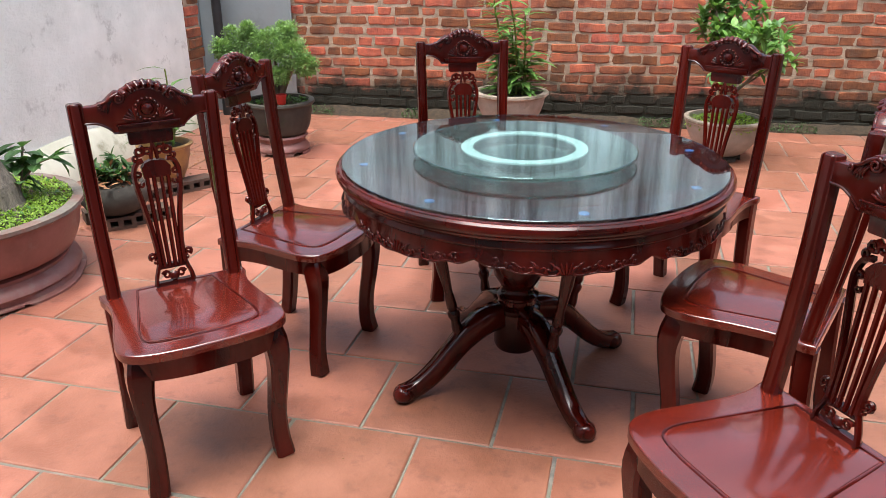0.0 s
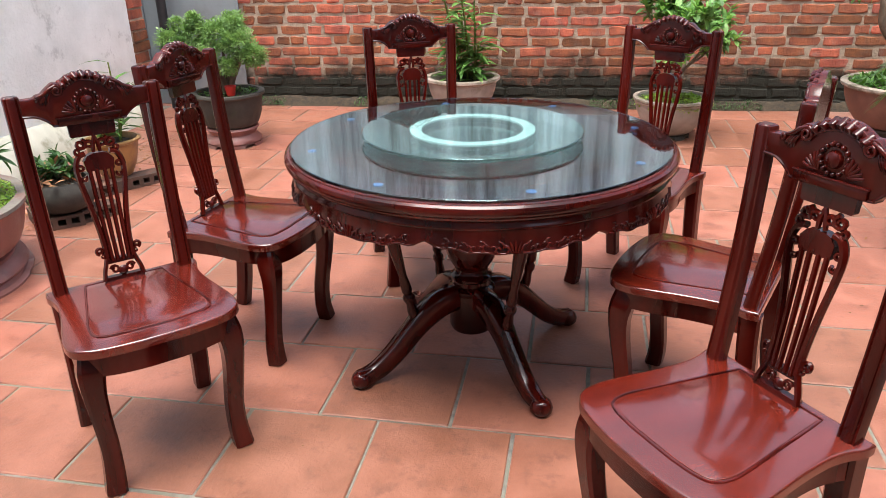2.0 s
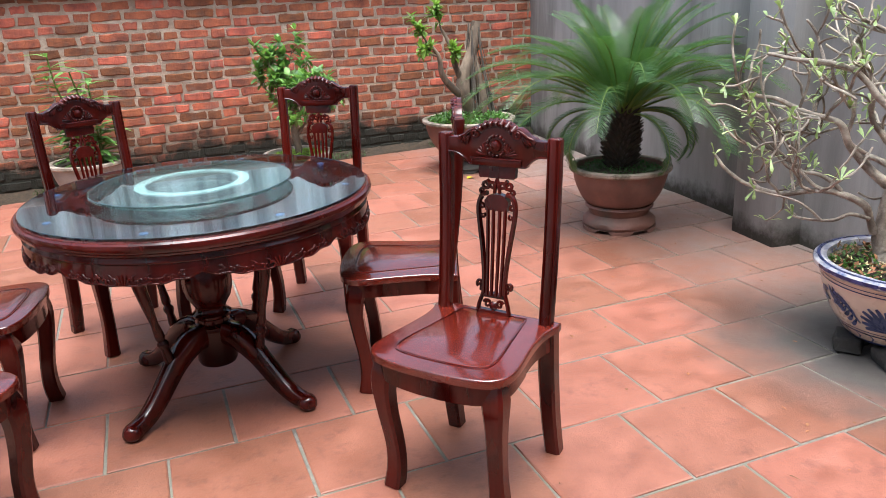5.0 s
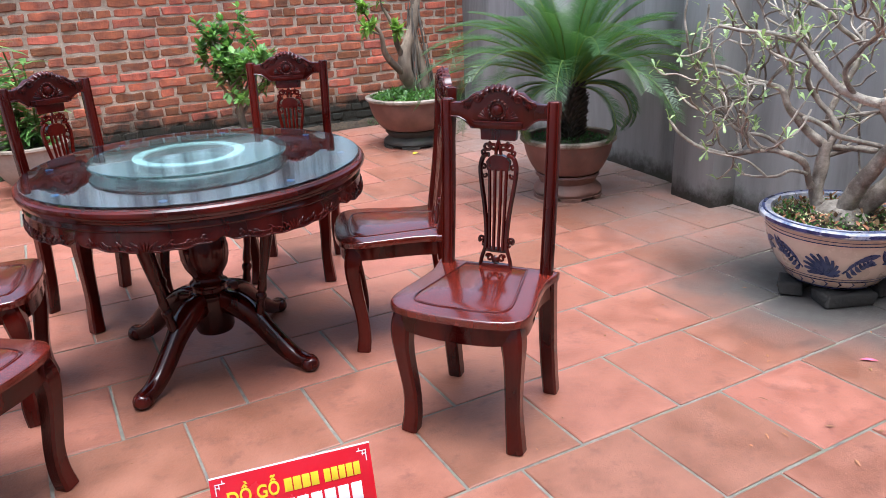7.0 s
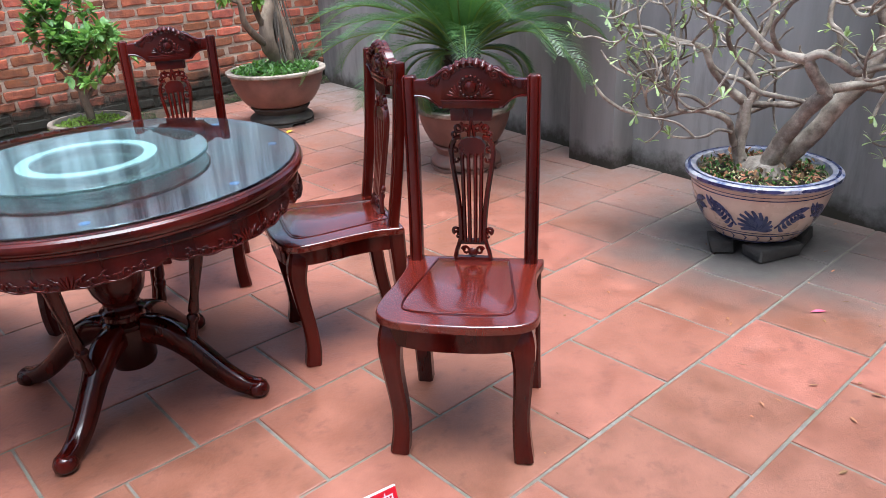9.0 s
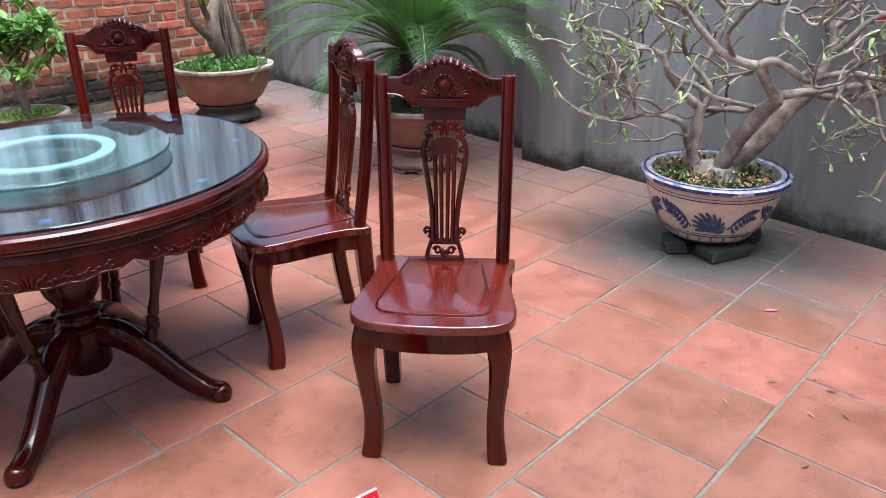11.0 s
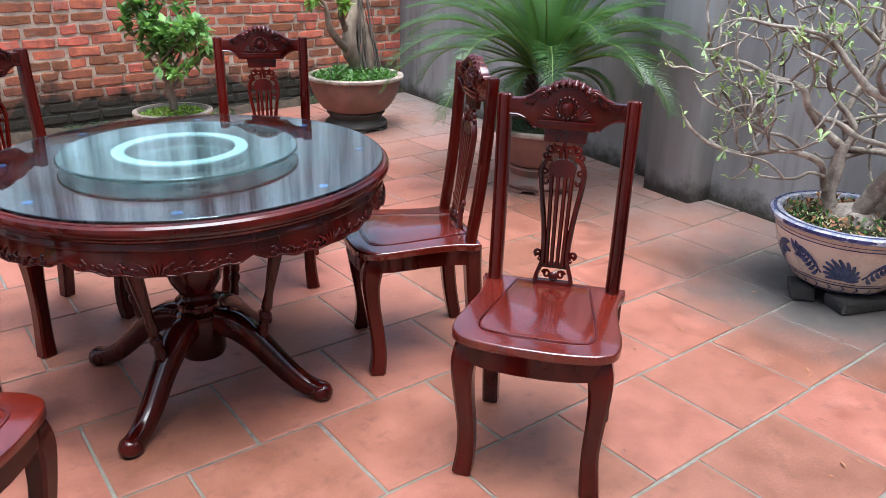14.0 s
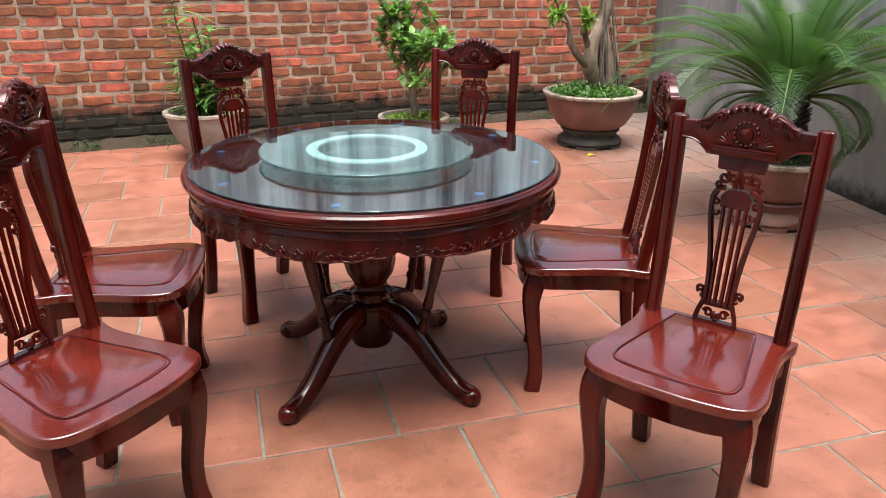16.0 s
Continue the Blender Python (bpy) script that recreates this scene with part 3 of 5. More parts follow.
def make_chair(m, label):
    c = thing("dining_chair", m, label, "chair", "chairs round the table")
    bm = bmesh.new()
    prism(bm, seat_outline(), 0.412, 0.4345, 0.006, seg=3)
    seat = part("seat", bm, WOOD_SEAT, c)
    inner = [(0.098, -0.128), (0.112, -0.04), (0.134, 0.09), (0.138, 0.14), (0.128, 0.172), (0.10, 0.185), (0.05, 0.191)]
    pts = [(p.x, p.y) for p in smooth_line([(x, y, 0) for x, y in inner], 3)]
    ring = pts + [(-x, y) for x, y in reversed(pts)]
    bm = bmesh.new()
    prism(bm, ring, 0.430, 0.4368, 0.0022)
    part("seat_panel", bm, WOOD_SEAT, seat, "red-brown panel with a moulded border")
    bm = bmesh.new()
    loop = [Vector((x * 1.035, y * 1.02 - (0.004 if y < 0 else -0.002), 0.4345)) for x, y in ring]
    sweep(bm, loop + [loop[0]], 0.0030, 6, 1.0, (0, 0, 1))
    part("seat_bead", bm, WOOD, seat)
    out = seat_outline(-0.014)
    inn = seat_outline(-0.036)
    bm = bmesh.new()
    k = len(out)
    vs = []
    for (x, y), (u, v) in zip(out, inn):
        low = 0.352 + 0.010 * min(1, abs(x) / 0.19) ** 4
        vs.append([bm.verts.new(p) for p in ((x, y, 0.413), (x, y, low), (u, v, low), (u, v, 0.413))])
    for i in range(k):
        a, b = vs[i], vs[(i + 1) % k]
        for j in range(4):
            bm.faces.new((a[j], b[j], b[(j + 1) % 4], a[(j + 1) % 4]))
    part("apron", bm, WOOD, c, smooth=40)
    for sg in (-1, 1):
        bm = bmesh.new()
        line = smooth_line([(sg * 0.158, 0.178, 0.412), (sg * 0.164, 0.186, 0.375), (sg * 0.169, 0.194, 0.32), (sg * 0.166, 0.188, 0.24), (sg * 0.160, 0.174, 0.14), (sg * 0.162, 0.170, 0.06), (sg * 0.168, 0.178, 0.0)], 3)
        n = len(line)
        rad = [0.0235 + 0.0045 * math.exp(-((i / (n - 1) - 0.22) / 0.13) ** 2) - 0.0035 * math.exp(-((i / (n - 1) - 0.66) / 0.25) ** 2) for i in range(n)]
        sweep(bm, line, rad, 8, 1.0, (1, 0, 0), True)
        for v in bm.verts:
            v.co.z = max(0.0, min(v.co.z, 0.413))
        part("front_leg", bm, WOOD, c, smooth=30)
        bm = bmesh.new()
        line = smooth_line([(sg * 0.165, -0.135, 0.412), (sg * 0.165, -0.138, 0.33), (sg * 0.165, -0.146, 0.22), (sg * 0.166, -0.158, 0.11), (sg * 0.168, -0.178, 0.0)], 3)
        n = len(line)
        sweep(bm, line, [0.0235 - 0.003 * i / n for i in range(n)], 8, 1.0, (1, 0, 0), True)
        for v in bm.verts:
            v.co.z = max(0.0, min(v.co.z, 0.413))
        part("back_leg", bm, WOOD, c, smooth=30)
        bm = bmesh.new()
        z0, z1 = 0.434, 0.938
        sec = [(-0.0185, -0.014), (-0.0145, -0.018), (0.0145, -0.018), (0.0185, -0.014), (0.0190, 0.006), (0.0172, 0.0118), (0.0135, 0.0128), (0.0118, 0.0108), (0.0085, 0.0150), (0.0, 0.0168), (-0.0085, 0.0150), (-0.0118, 0.0108), (-0.0135, 0.0128), (-0.0172, 0.0118), (-0.0190, 0.006)]
        rings = []
        for q, z in [(i / 6, z0 + (z1 - z0) * i / 6) for i in range(7)] + [(1.0, z1 + 0.0035), (1.0, z1 + 0.006)]:
            g = 1.0 if z <= z1 else 0.93 if z < z1 + 0.005 else 0.72
            yc = -0.128 - 0.052 * q - 0.008 * math.sin(q * 3.14)
            rings.append([bm.verts.new((sg * (0.162 + 0.0045 * q) + u * g, yc + v * g, z)) for u, v in sec])
        for a, b in zip(rings, rings[1:]):
            for i in range(len(sec)):
                bm.faces.new((a[i], a[(i + 1) % len(sec)], b[(i + 1) % len(sec)], b[i]))
        bm.faces.new(rings[0])
        bm.faces.new(rings[-1])
        part("back_post", bm, WOOD, c, smooth=25)
    # crest rail
    def back_y(z):
        q = (z - 0.434) / 0.504
        return -0.128 - 0.052 * q - 0.008 * math.sin(q * 3.14)
    top = [(0.150, 0.934), (0.120, 0.935), (0.112, 0.940), (0.100, 0.943), (0.086, 0.955), (0.070, 0.966), (0.057, 0.966), (0.046, 0.973), (0.026, 0.983), (0.0, 0.986)]
    bot = [(0.150, 0.889), (0.124, 0.887), (0.104, 0.877), (0.088, 0.863), (0.079, 0.858), (0.0, 0.858)]

    def arc(p):
        return [(v.x, v.y) for v in smooth_line([(x, z, 0) for x, z in p], 3)]
    tr, br = arc(top), arc(bot)
    outline = tr + [(-x, z) for x, z in reversed(tr[:-1])] + [(-x, z) for x, z in br] + [(x, z) for x, z in reversed(br[:-1])]
    bm = bmesh.new()
    prism(bm, outline, -0.192, -0.166, 0.003, True)
    rail = part("crest_rail", bm, WOOD, c)
    yf = -0.166
    mz = 0.916
    bm = bmesh.new()
    dome(bm, (0, yf, mz), 0.0175, 0.012, 1, 16)
    part("medallion", bm, WOOD, rail, "round carved boss ringed with beads")
    for k in range(15):
        a = 2 * math.pi * k / 15
        bm = bmesh.new()
        dome(bm, (0.0275 * math.cos(a), yf, mz + 0.0275 * math.sin(a)), 0.0058, 0.0075, 1, 8)
        part("bead", bm, WOOD, rail)
    # scalloped arch along the top, with a bead line under it
    for k in range(7):
        u = (k - 3) / 3
        x = 0.049 * u
        z = 0.977 - 0.018 * abs(u) ** 2.0
        lean = 0.55 * u
        d = Vector((math.sin(lean), 0, math.cos(lean)))
        o = Vector((x, yf - 0.006, z))
        bm = bmesh.new()
        sweep(bm, [o - d * 0.013, o + Vector((0, 0.008, 0)), o + d * 0.008 + Vector((0, -0.007, 0))], [0.0048, 0.0098, 0.0078], 8)
        part("shell_rib", bm, WOOD, rail, "", 80)
    bm = bmesh.new()
    sweep(bm, [(0.051 * u, yf + 0.001, 0.968 - 0.020 * u * u) for u in [i / 6 - 1 for i in range(13)]], 0.0024, 6)
    part("arch_bead", bm, WOOD, rail, "", 80)
    for sg in (-1, 1):
        for (cx, cz, r, w0, turns, wd) in ((0.064, 0.948, 0.0135, 1.7, 1.5, 0.0046), (0.113, 0.932, 0.006, 1.2, 1.1, 0.0036)):
            pts = []
            for j in range(14):
                w = w0 + j / 13 * turns * 6.28
                rr = r * (1 - 0.72 * j / 13)
                pts.append((sg * (cx + rr * math.cos(w)), yf + 0.0015 + 0.003 * j / 13, cz + rr * math.sin(w)))
            bm = bmesh.new()
            sweep(bm, pts, [wd * (1 - 0.35 * j / 13) for j in range(14)], 6)
            part("scroll", bm, WOOD, rail, "", 80)
        # the scroll's back runs out along the shoulder
        bm = bmesh.new()
        sweep(bm, smooth_line([(sg * 0.064, yf, 0.961), (sg * 0.080, yf + 0.002, 0.954), (sg * 0.094, yf + 0.001, 0.943), (sg * 0.112, yf, 0.937)], 3), [0.0036 + 0.0012 * math.sin(i / 9 * 3.1) for i in range(10)], 6)
        part("scroll", bm, WOOD, rail, "", 80)
        # a drooping leaf below the shoulder and a fan beside the boss
        for k in range(4):
            bm = bmesh.new()
            sweep(bm, [(sg * (0.078 + 0.005 * k), yf, 0.943 - 0.001 * k), (sg * (0.086 + 0.005 * k), yf + 0.003, 0.930 - 0.001 * k), (sg * (0.088 + 0.0065 * k), yf, 0.913 + 0.0035 * abs(k - 1.2))], [0.0022, 0.0040, 0.0012], 5)
            part("carved_leaf", bm, WOOD, rail, "", 80)
        for k in range(6):
            a = radians(12 + 17 * k)
            o = Vector((sg * 0.030, yf, 0.890))
            tip = o + Vector((sg * 0.032 * math.cos(a) * (1 - 0.04 * k), 0, 0.036 * math.sin(a) * (0.75 + 0.06 * k)))
            bm = bmesh.new()
            sweep(bm, [o, (o + tip) / 2 + Vector((0, 0.003, 0)), tip], [0.0030, 0.0048, 0.0030], 6)
            part("carved_leaf", bm, WOOD, rail, "", 80)
    bm = bmesh.new()
    line = [(x, yf + 0.001, z + 0.004) for x, z in br]
    sweep(bm, line + [(-x, y, z) for x, y, z in reversed(line[:-1])], 0.003, 6)
    add_box(bm, (0, yf + 0.002, 0.871), (0.152, 0.010, 0.022), 0.003)
    add_box(bm, (0, yf + 0.003, 0.8805), (0.158, 0.011, 0.006), 0.0025)
    part("moulding", bm, WOOD, rail)
    # splat
    def sp(x, z, out=0.0):
        return (x, back_y(z) + 0.004 + out, z)
    bm = bmesh.new()
    th = 0.016

    def slab(outline, t=th):
        lo = [bm.verts.new((x, back_y(z) - t / 2, z)) for x, z in outline]
        hi = [bm.verts.new((x, back_y(z) + t / 2, z)) for x, z in outline]
        n = len(outline)
        bm.faces.new(lo)
        bm.faces.new(hi)
        for i in range(n):
            bm.faces.new((lo[i], lo[(i + 1) % n], hi[(i + 1) % n], hi[i]))
    slab([(-0.057, 0.860), (0.057, 0.860), (0.055, 0.829), (0.052, 0.826), (-0.052, 0.826), (-0.055, 0.829)])
    part("splat_block", bm, WOOD, c, smooth=25)
    bm = bmesh.new()
    head = [(-0.034, 0.735), (0.034, 0.735), (0.037, 0.762), (0.026, 0.776), (0.012, 0.781), (-0.012, 0.781), (-0.026, 0.776), (-0.037, 0.762)]
    slab(head, 0.02)
    part("splat_head", bm, WOOD, c, smooth=25)
    bm = bmesh.new()
    slab([(-0.052, 0.434), (0.052, 0.434), (0.051, 0.447), (-0.051, 0.447)])
    part("splat_foot", bm, WOOD, c, smooth=25)
    bm = bmesh.new()
    slab([(-0.037, 0.484), (0.037, 0.484), (0.035, 0.496), (-0.035, 0.496)])
    part("splat_waist", bm, WOOD, c, smooth=25)
    bm = bmesh.new()
    for sg in (-1, 1):
        edge = smooth_line([sp(sg * 0.030, 0.782), sp(sg * 0.046, 0.776), sp(sg * 0.056, 0.752), sp(sg * 0.056, 0.722), sp(sg * 0.050, 0.680), sp(sg * 0.042, 0.630), sp(sg * 0.036, 0.580), sp(sg * 0.033, 0.540), sp(sg * 0.033, 0.495)], 3)
        sweep(bm, edge, 0.0076, 6, 1.4, (0, 1, 0))
        foot = smooth_line([sp(sg * 0.034, 0.500), sp(sg * 0.040, 0.480), sp(sg * 0.046, 0.462), sp(sg * 0.050, 0.440)], 3)
        sweep(bm, foot, 0.0062, 6, 1.4, (0, 1, 0))
        for x in (0.0085, 0.0235):
            sweep(bm, [sp(sg * x * (1.15 - 0.25 * i / 8), 0.74 - 0.25 * i / 8, 0.002) for i in range(9)], 0.0056, 6, 1.25, (0, 1, 0))
        # scrolls above the head, along the shoulders, at the waist and in the foot
        for (cx, cz, r, w0, turns, wd) in ((0.036, 0.806, 0.014, 1.9, 1.25, 0.0060), (0.015, 0.803, 0.012, -0.6, 1.1, 0.0058), (0.046, 0.789, 0.008, -1.2, 0.9, 0.0045), (0.047, 0.744, 0.009, 0.5, 1.0, 0.0045), (0.044, 0.718, 0.008, 2.2, 0.9, 0.004),
                                          (0.047, 0.522, 0.010, -1.3, 1.15, 0.005), (0.042, 0.506, 0.007, 1.2, 0.9, 0.0045), (0.020, 0.465, 0.012, 0.3, 1.2, 0.0045)):
            pts = []
            for j in range(12):
                w = w0 + j / 11 * turns * 6.28
                rr = r * (1 - 0.7 * j / 11)
                pts.append(sp(sg * (cx + rr * math.cos(w)), cz + rr * math.sin(w)))
            sweep(bm, pts, [wd * (1 - 0.3 * j / 11) for j in range(12)], 6, 1.4, (0, 1, 0))
        sweep(bm, [sp(sg * 0.008, 0.783), sp(sg * 0.006, 0.803, 0.002), sp(0, 0.826)], [0.005, 0.006, 0.004], 6)
    dome(bm, sp(0, 0.460), 0.014, 0.008, 1, 10)
    part("splat_openwork", bm, WOOD, c, "pierced lyre-shaped carving with upright strings", smooth=40)
    return c


def facing(x, y, fx, fy):
    return pose(x, y, 0, 0, 0, math.degrees(math.atan2(-fx, fy)))


CHAIRS = [(-0.135, 0.314, -0.796, -0.605), (-1.563, 0.613, 0.700, -0.714), (-0.070, 0.978, -0.926, 0.377), (-0.216, 1.836, -0.474, -0.881), (-1.057, 1.858, 0.403, -0.915), (-1.524, 1.205, 0.984, -0.177)]
first = make_chair(facing(*CHAIRS[0]), "dark red lacquered wooden dining chair with carved lyre back")
for row in CHAIRS[1:]:
    copy_thing(first, facing(*row))


# ---- planters ----
def planter(name, x, y, profile, clay, label, soil_z, soil_r, stand=None, stand_clay=None, rim=None, rim_clay=None, turn=0.0, wave=None, seg=64):
    """A turned pot with its rim, soil and, where it has one, a stand with a lobed foot."""
    t = thing(name, pose(x, y, 0, 0, 0, turn), label, "planter")
    bm = bmesh.new()
    lathe(bm, profile, seg, wave=wave)
    part("body", bm, clay, t, smooth=40)
    if rim:
        bm = bmesh.new()
        lathe(bm, rim, seg, wave=lambda a, z: 0.004 * math.sin(a * 5 + 1) + 0.003 * math.sin(a * 13))
        part("rim", bm, rim_clay or clay, t, smooth=40)
    bm = bmesh.new()
    n = 24
    rings = []
    for i in range(7):
        r = soil_r * i / 6
        h = soil_z + 0.03 * (1 - (i / 6) ** 2)
        rings.append([bm.verts.new((r * math.cos(6.2832 * k / n), r * math.sin(6.2832 * k / n), h + 0.008 * noise.noise((r * 19 * math.cos(6.2832 * k / n), r * 19 * math.sin(6.2832 * k / n), x)))) for k in range(n)] if i else [bm.verts.new((0, 0, h))])
    for a, b in zip(rings, rings[1:]):
        for k in range(n):
            bm.faces.new((a[k % len(a)], b[k], b[(k + 1) % n]) if len(a) == 1 else (a[k], b[k], b[(k + 1) % n], a[(k + 1) % n]))
    part("soil", bm, SOIL, t, smooth=60)
    if stand:
        bm = bmesh.new()
        lathe(bm, stand, seg, wave=lambda a, z: 0.012 * math.cos(a * 6) if z < 0.04 else 0.0)
        for v in bm.verts:
            a = math.atan2(v.co.y, v.co.x)
            if v.co.z < 0.012:
                v.co.z = 0.0 if math.cos(a * 6) > -0.25 else 0.022
        part("stand", bm, stand_clay or clay, t, smooth=40)
    return t


def bowl(r0, z0, r1, z1, rlip, belly=0.5, thick=0.028, n=12):
    """A profile from the foot up to the rim and down inside."""
    out = [(0, z0), (r0 * 0.9, z0), (r0, z0 + 0.006)]
    for i in range(1, n):
        q = i / n
        out.append((r0 + (r1 - r0) * math.sin(q * math.pi / 2) ** belly, z0 + (z1 - z0) * q))
    out += [(rlip, z1 - 0.022), (rlip + 0.004, z1 - 0.012), (rlip, z1), (rlip - thick, z1 + 0.001), (r1 - thick, z1 - 0.03), (r1 - thick, z1 - 0.07)]
    return out


def stand_profile(rt, rb, zt):
    return [(rt * 0.8, zt), (rt, zt), (rt + 0.008, zt - 0.012), (rt * 0.95, zt - 0.03), (rt * 0.90, zt * 0.62), (rb * 0.93, zt * 0.5), (rb * 1.02, zt * 0.38), (rb * 1.04, zt * 0.25), (rb * 0.99, zt * 0.13), (rb * 1.05, 0.02), (rb * 1.05, 0.0), (rb * 0.9, 0.0), (rb * 0.88, 0.05)]


planter("sago_planter", 1.574, 2.094, bowl(0.195, 0.15, 0.285, 0.372, 0.292, 0.75), CLAY, "round terracotta planter with limed rim on a lobed stand", 0.335, 0.265,
        stand_profile(0.20, 0.215, 0.15), CLAY, [(0.262, 0.352), (0.298, 0.35), (0.308, 0.36), (0.308, 0.374), (0.298, 0.38), (0.268, 0.378), (0.262, 0.352)], RIM_CLAY)
planter("ficus_planter", 1.468, 3.965, bowl(0.235, 0.14, 0.375, 0.41, 0.385, 0.7), CLAY, "wide brown terracotta planter on a worn lobed stand", 0.375, 0.355,
        stand_profile(0.235, 0.252, 0.14), DARK_CLAY, [(0.35, 0.395), (0.392, 0.392), (0.402, 0.402), (0.402, 0.416), (0.392, 0.422), (0.355, 0.42), (0.35, 0.395)], RIM_CLAY)
planter("shrub_planter", 0.135, 4.05, bowl(0.13, 0.03, 0.262, 0.258, 0.268, 0.8), GREY_CLAY, "pale grey cement planter with mossy soil", 0.225, 0.245, stand_profile(0.12, 0.13, 0.03),
        DARK_CLAY, [(0.24, 0.246), (0.27, 0.244), (0.278, 0.252), (0.276, 0.264), (0.245, 0.266), (0.24, 0.246)], RIM_CLAY)
planter("bamboo_planter", -1.272, 4.28, bowl(0.12, 0.05, 0.24, 0.33, 0.248, 0.85), GREY_CLAY, "weathered grey cement planter with a thick rim", 0.295, 0.225, stand_profile(0.115, 0.125, 0.05),
        GREY_CLAY, [(0.218, 0.318), (0.252, 0.314), (0.264, 0.324), (0.262, 0.34), (0.225, 0.342), (0.218, 0.318)], RIM_CLAY)
planter("boxwood_planter", -2.685, 3.56, bowl(0.165, 0.125, 0.225, 0.345, 0.23, 0.7), DARK_CLAY, "dark mossy fluted clay planter on a pink clay stand", 0.31, 0.2,
        stand_profile(0.175, 0.185, 0.125), PINK_CLAY, [(0.205, 0.33), (0.236, 0.328), (0.246, 0.338), (0.244, 0.352), (0.21, 0.354), (0.205, 0.33)], DARK_CLAY,
        wave=lambda a, z: 0.02 * math.cos(a * 16) if z < 0.23 else 0.0)
planter("large_planter", -3.07, 1.346, bowl(0.40, 0.15, 0.472, 0.405, 0.478, 0.55), PINK_CLAY, "very wide reddish clay planter with grey rim on pink stand", 0.365, 0.45,
        [(0.30, 0.14), (0.385, 0.145), (0.40, 0.135), (0.395, 0.115), (0.41, 0.10), (0.432, 0.085), (0.44, 0.06), (0.425, 0.04), (0.43, 0.02), (0.455, 0.012), (0.455, 0.0), (0.40, 0.0), (0.39, 0.05)], PINK_CLAY,
        [(0.44, 0.392), (0.482, 0.388), (0.494, 0.398), (0.492, 0.416), (0.45, 0.42), (0.44, 0.392)], WORN_RIM)

# blue and white porcelain bowl on stone blocks
BX, BY = 1.573, 0.328
pot = planter("porcelain_planter", BX, BY, bowl(0.165, 0.052, 0.288, 0.318, 0.296, 0.8), PORCELAIN, "blue and white glazed porcelain planter on dark stone blocks", 0.285, 0.265, None, None,
              [(0.262, 0.305), (0.302, 0.302), (0.314, 0.311), (0.314, 0.324), (0.303, 0.331), (0.268, 0.329), (0.262, 0.305)], BLUE_RIM)


def bowl_radius(z):
    q = min(1, max(0, (z - 0.052) / 0.266))
    return 0.165 + 0.123 * math.sin(q * math.pi / 2) ** 0.8


def glaze_line(name, pts, widths, out=0.0018):
    """A painted stroke lying on the bowl: points are (angle, height)."""
    bm = bmesh.new()
    n = len(pts)
    vs = []
    for i, (a, z) in enumerate(pts):
        a0, z0 = pts[max(0, i - 1)]
        a1, z1 = pts[min(n - 1, i + 1)]
        da, dz = (a1 - a0) * 0.26, z1 - z0
        L = math.hypot(da, dz) or 1
        na, nz = -dz / L, da / L
        w = widths[i] if hasattr(widths, "__len__") else widths
        for s in (-1, 1):
            aa, zz = a + s * na * w / 0.26, z + s * nz * w
            r = bowl_radius(zz) + out
            vs.append(bm.verts.new((r * math.cos(aa), r * math.sin(aa), zz)))
    for i in range(n - 1):
        bm.faces.new((vs[2 * i], vs[2 * i + 1], vs[2 * i + 3], vs[2 * i + 2]))
    part(name, bm, COBALT, pot, smooth=60)


full = [2 * math.pi * i / 72 for i in range(73)]
for z, w in ((0.297, 0.0035), (0.285, 0.0014), (0.272, 0.0022), (0.118, 0.0016), (0.106, 0.0028), (0.070, 0.004)):
    glaze_line("painted_band", [(a, z) for a in full], w)
bm = bmesh.new()
lathe(bm, [(0.3145, 0.3115), (0.3152, 0.318), (0.3145, 0.3245)], 72)
part("painted_band", bm, COBALT, pot)
bm = bmesh.new()
lathe(bm, [(0.302, 0.3322), (0.296, 0.3324), (0.290, 0.3318)], 72)
part("painted_band", bm, COBALT, pot)
rng = random.Random(11)
face = radians(202)
for c0 in (0.05, 1.65, 3.2, 4.75):
    c = face + c0
    # a ribbed shell with a leafy sprig to each side
    for k in range(11):
        b = radians(-8 + 17.5 * k)
        pts = []
        for i in range(8):
            q = i / 7
            reach = 0.094 * (0.72 + 0.28 * math.sin(b))
            pts.append((c + (reach * q * math.cos(b + 0.5 * q) + 0.01) / 0.26, 0.136 + reach * 0.98 * q * max(0.0, math.sin(b + 0.25 * q))))
        glaze_line("painted_plume", pts, [0.0022 + 0.0062 * math.sin(0.2 + 2.5 * i / 7) for i in range(8)])
    for sg in (-1, 1):
        stem = [(c + sg * (0.30 + 0.42 * q), 0.150 + 0.065 * math.sin(q * 2.2)) for q in [i / 9 for i in range(10)]]
        glaze_line("painted_stem", stem, [0.0045 - 0.0003 * i for i in range(10)])
        for k in range(1, 8):
            a0, z0 = stem[k]
            for up in (-1, 1):
                pts = [(a0 + sg * 0.13 * q, z0 + up * (0.034 - 0.002 * k) * math.sin(q * 1.9)) for q in [i / 6 for i in range(7)]]
                glaze_line("painted_leaf", pts, [0.0078 * math.sin(0.15 + 2.85 * i / 6) for i in range(7)])
    for o in (0.78, 0.86):
        glaze_line("painted_blade", [(c + o + 0.10 * q, 0.255 - 0.055 * q) for q in [i / 6 for i in range(7)]], [0.010 * math.sin(0.15 + 2.85 * i / 6) for i in range(7)])
for k in range(26):
    a = 2 * math.pi * k / 26
    glaze_line("painted_petal", [(a, 0.102), (a + 0.05, 0.090), (a, 0.075)], [0.002, 0.005, 0.002])
rng = random.Random(3)
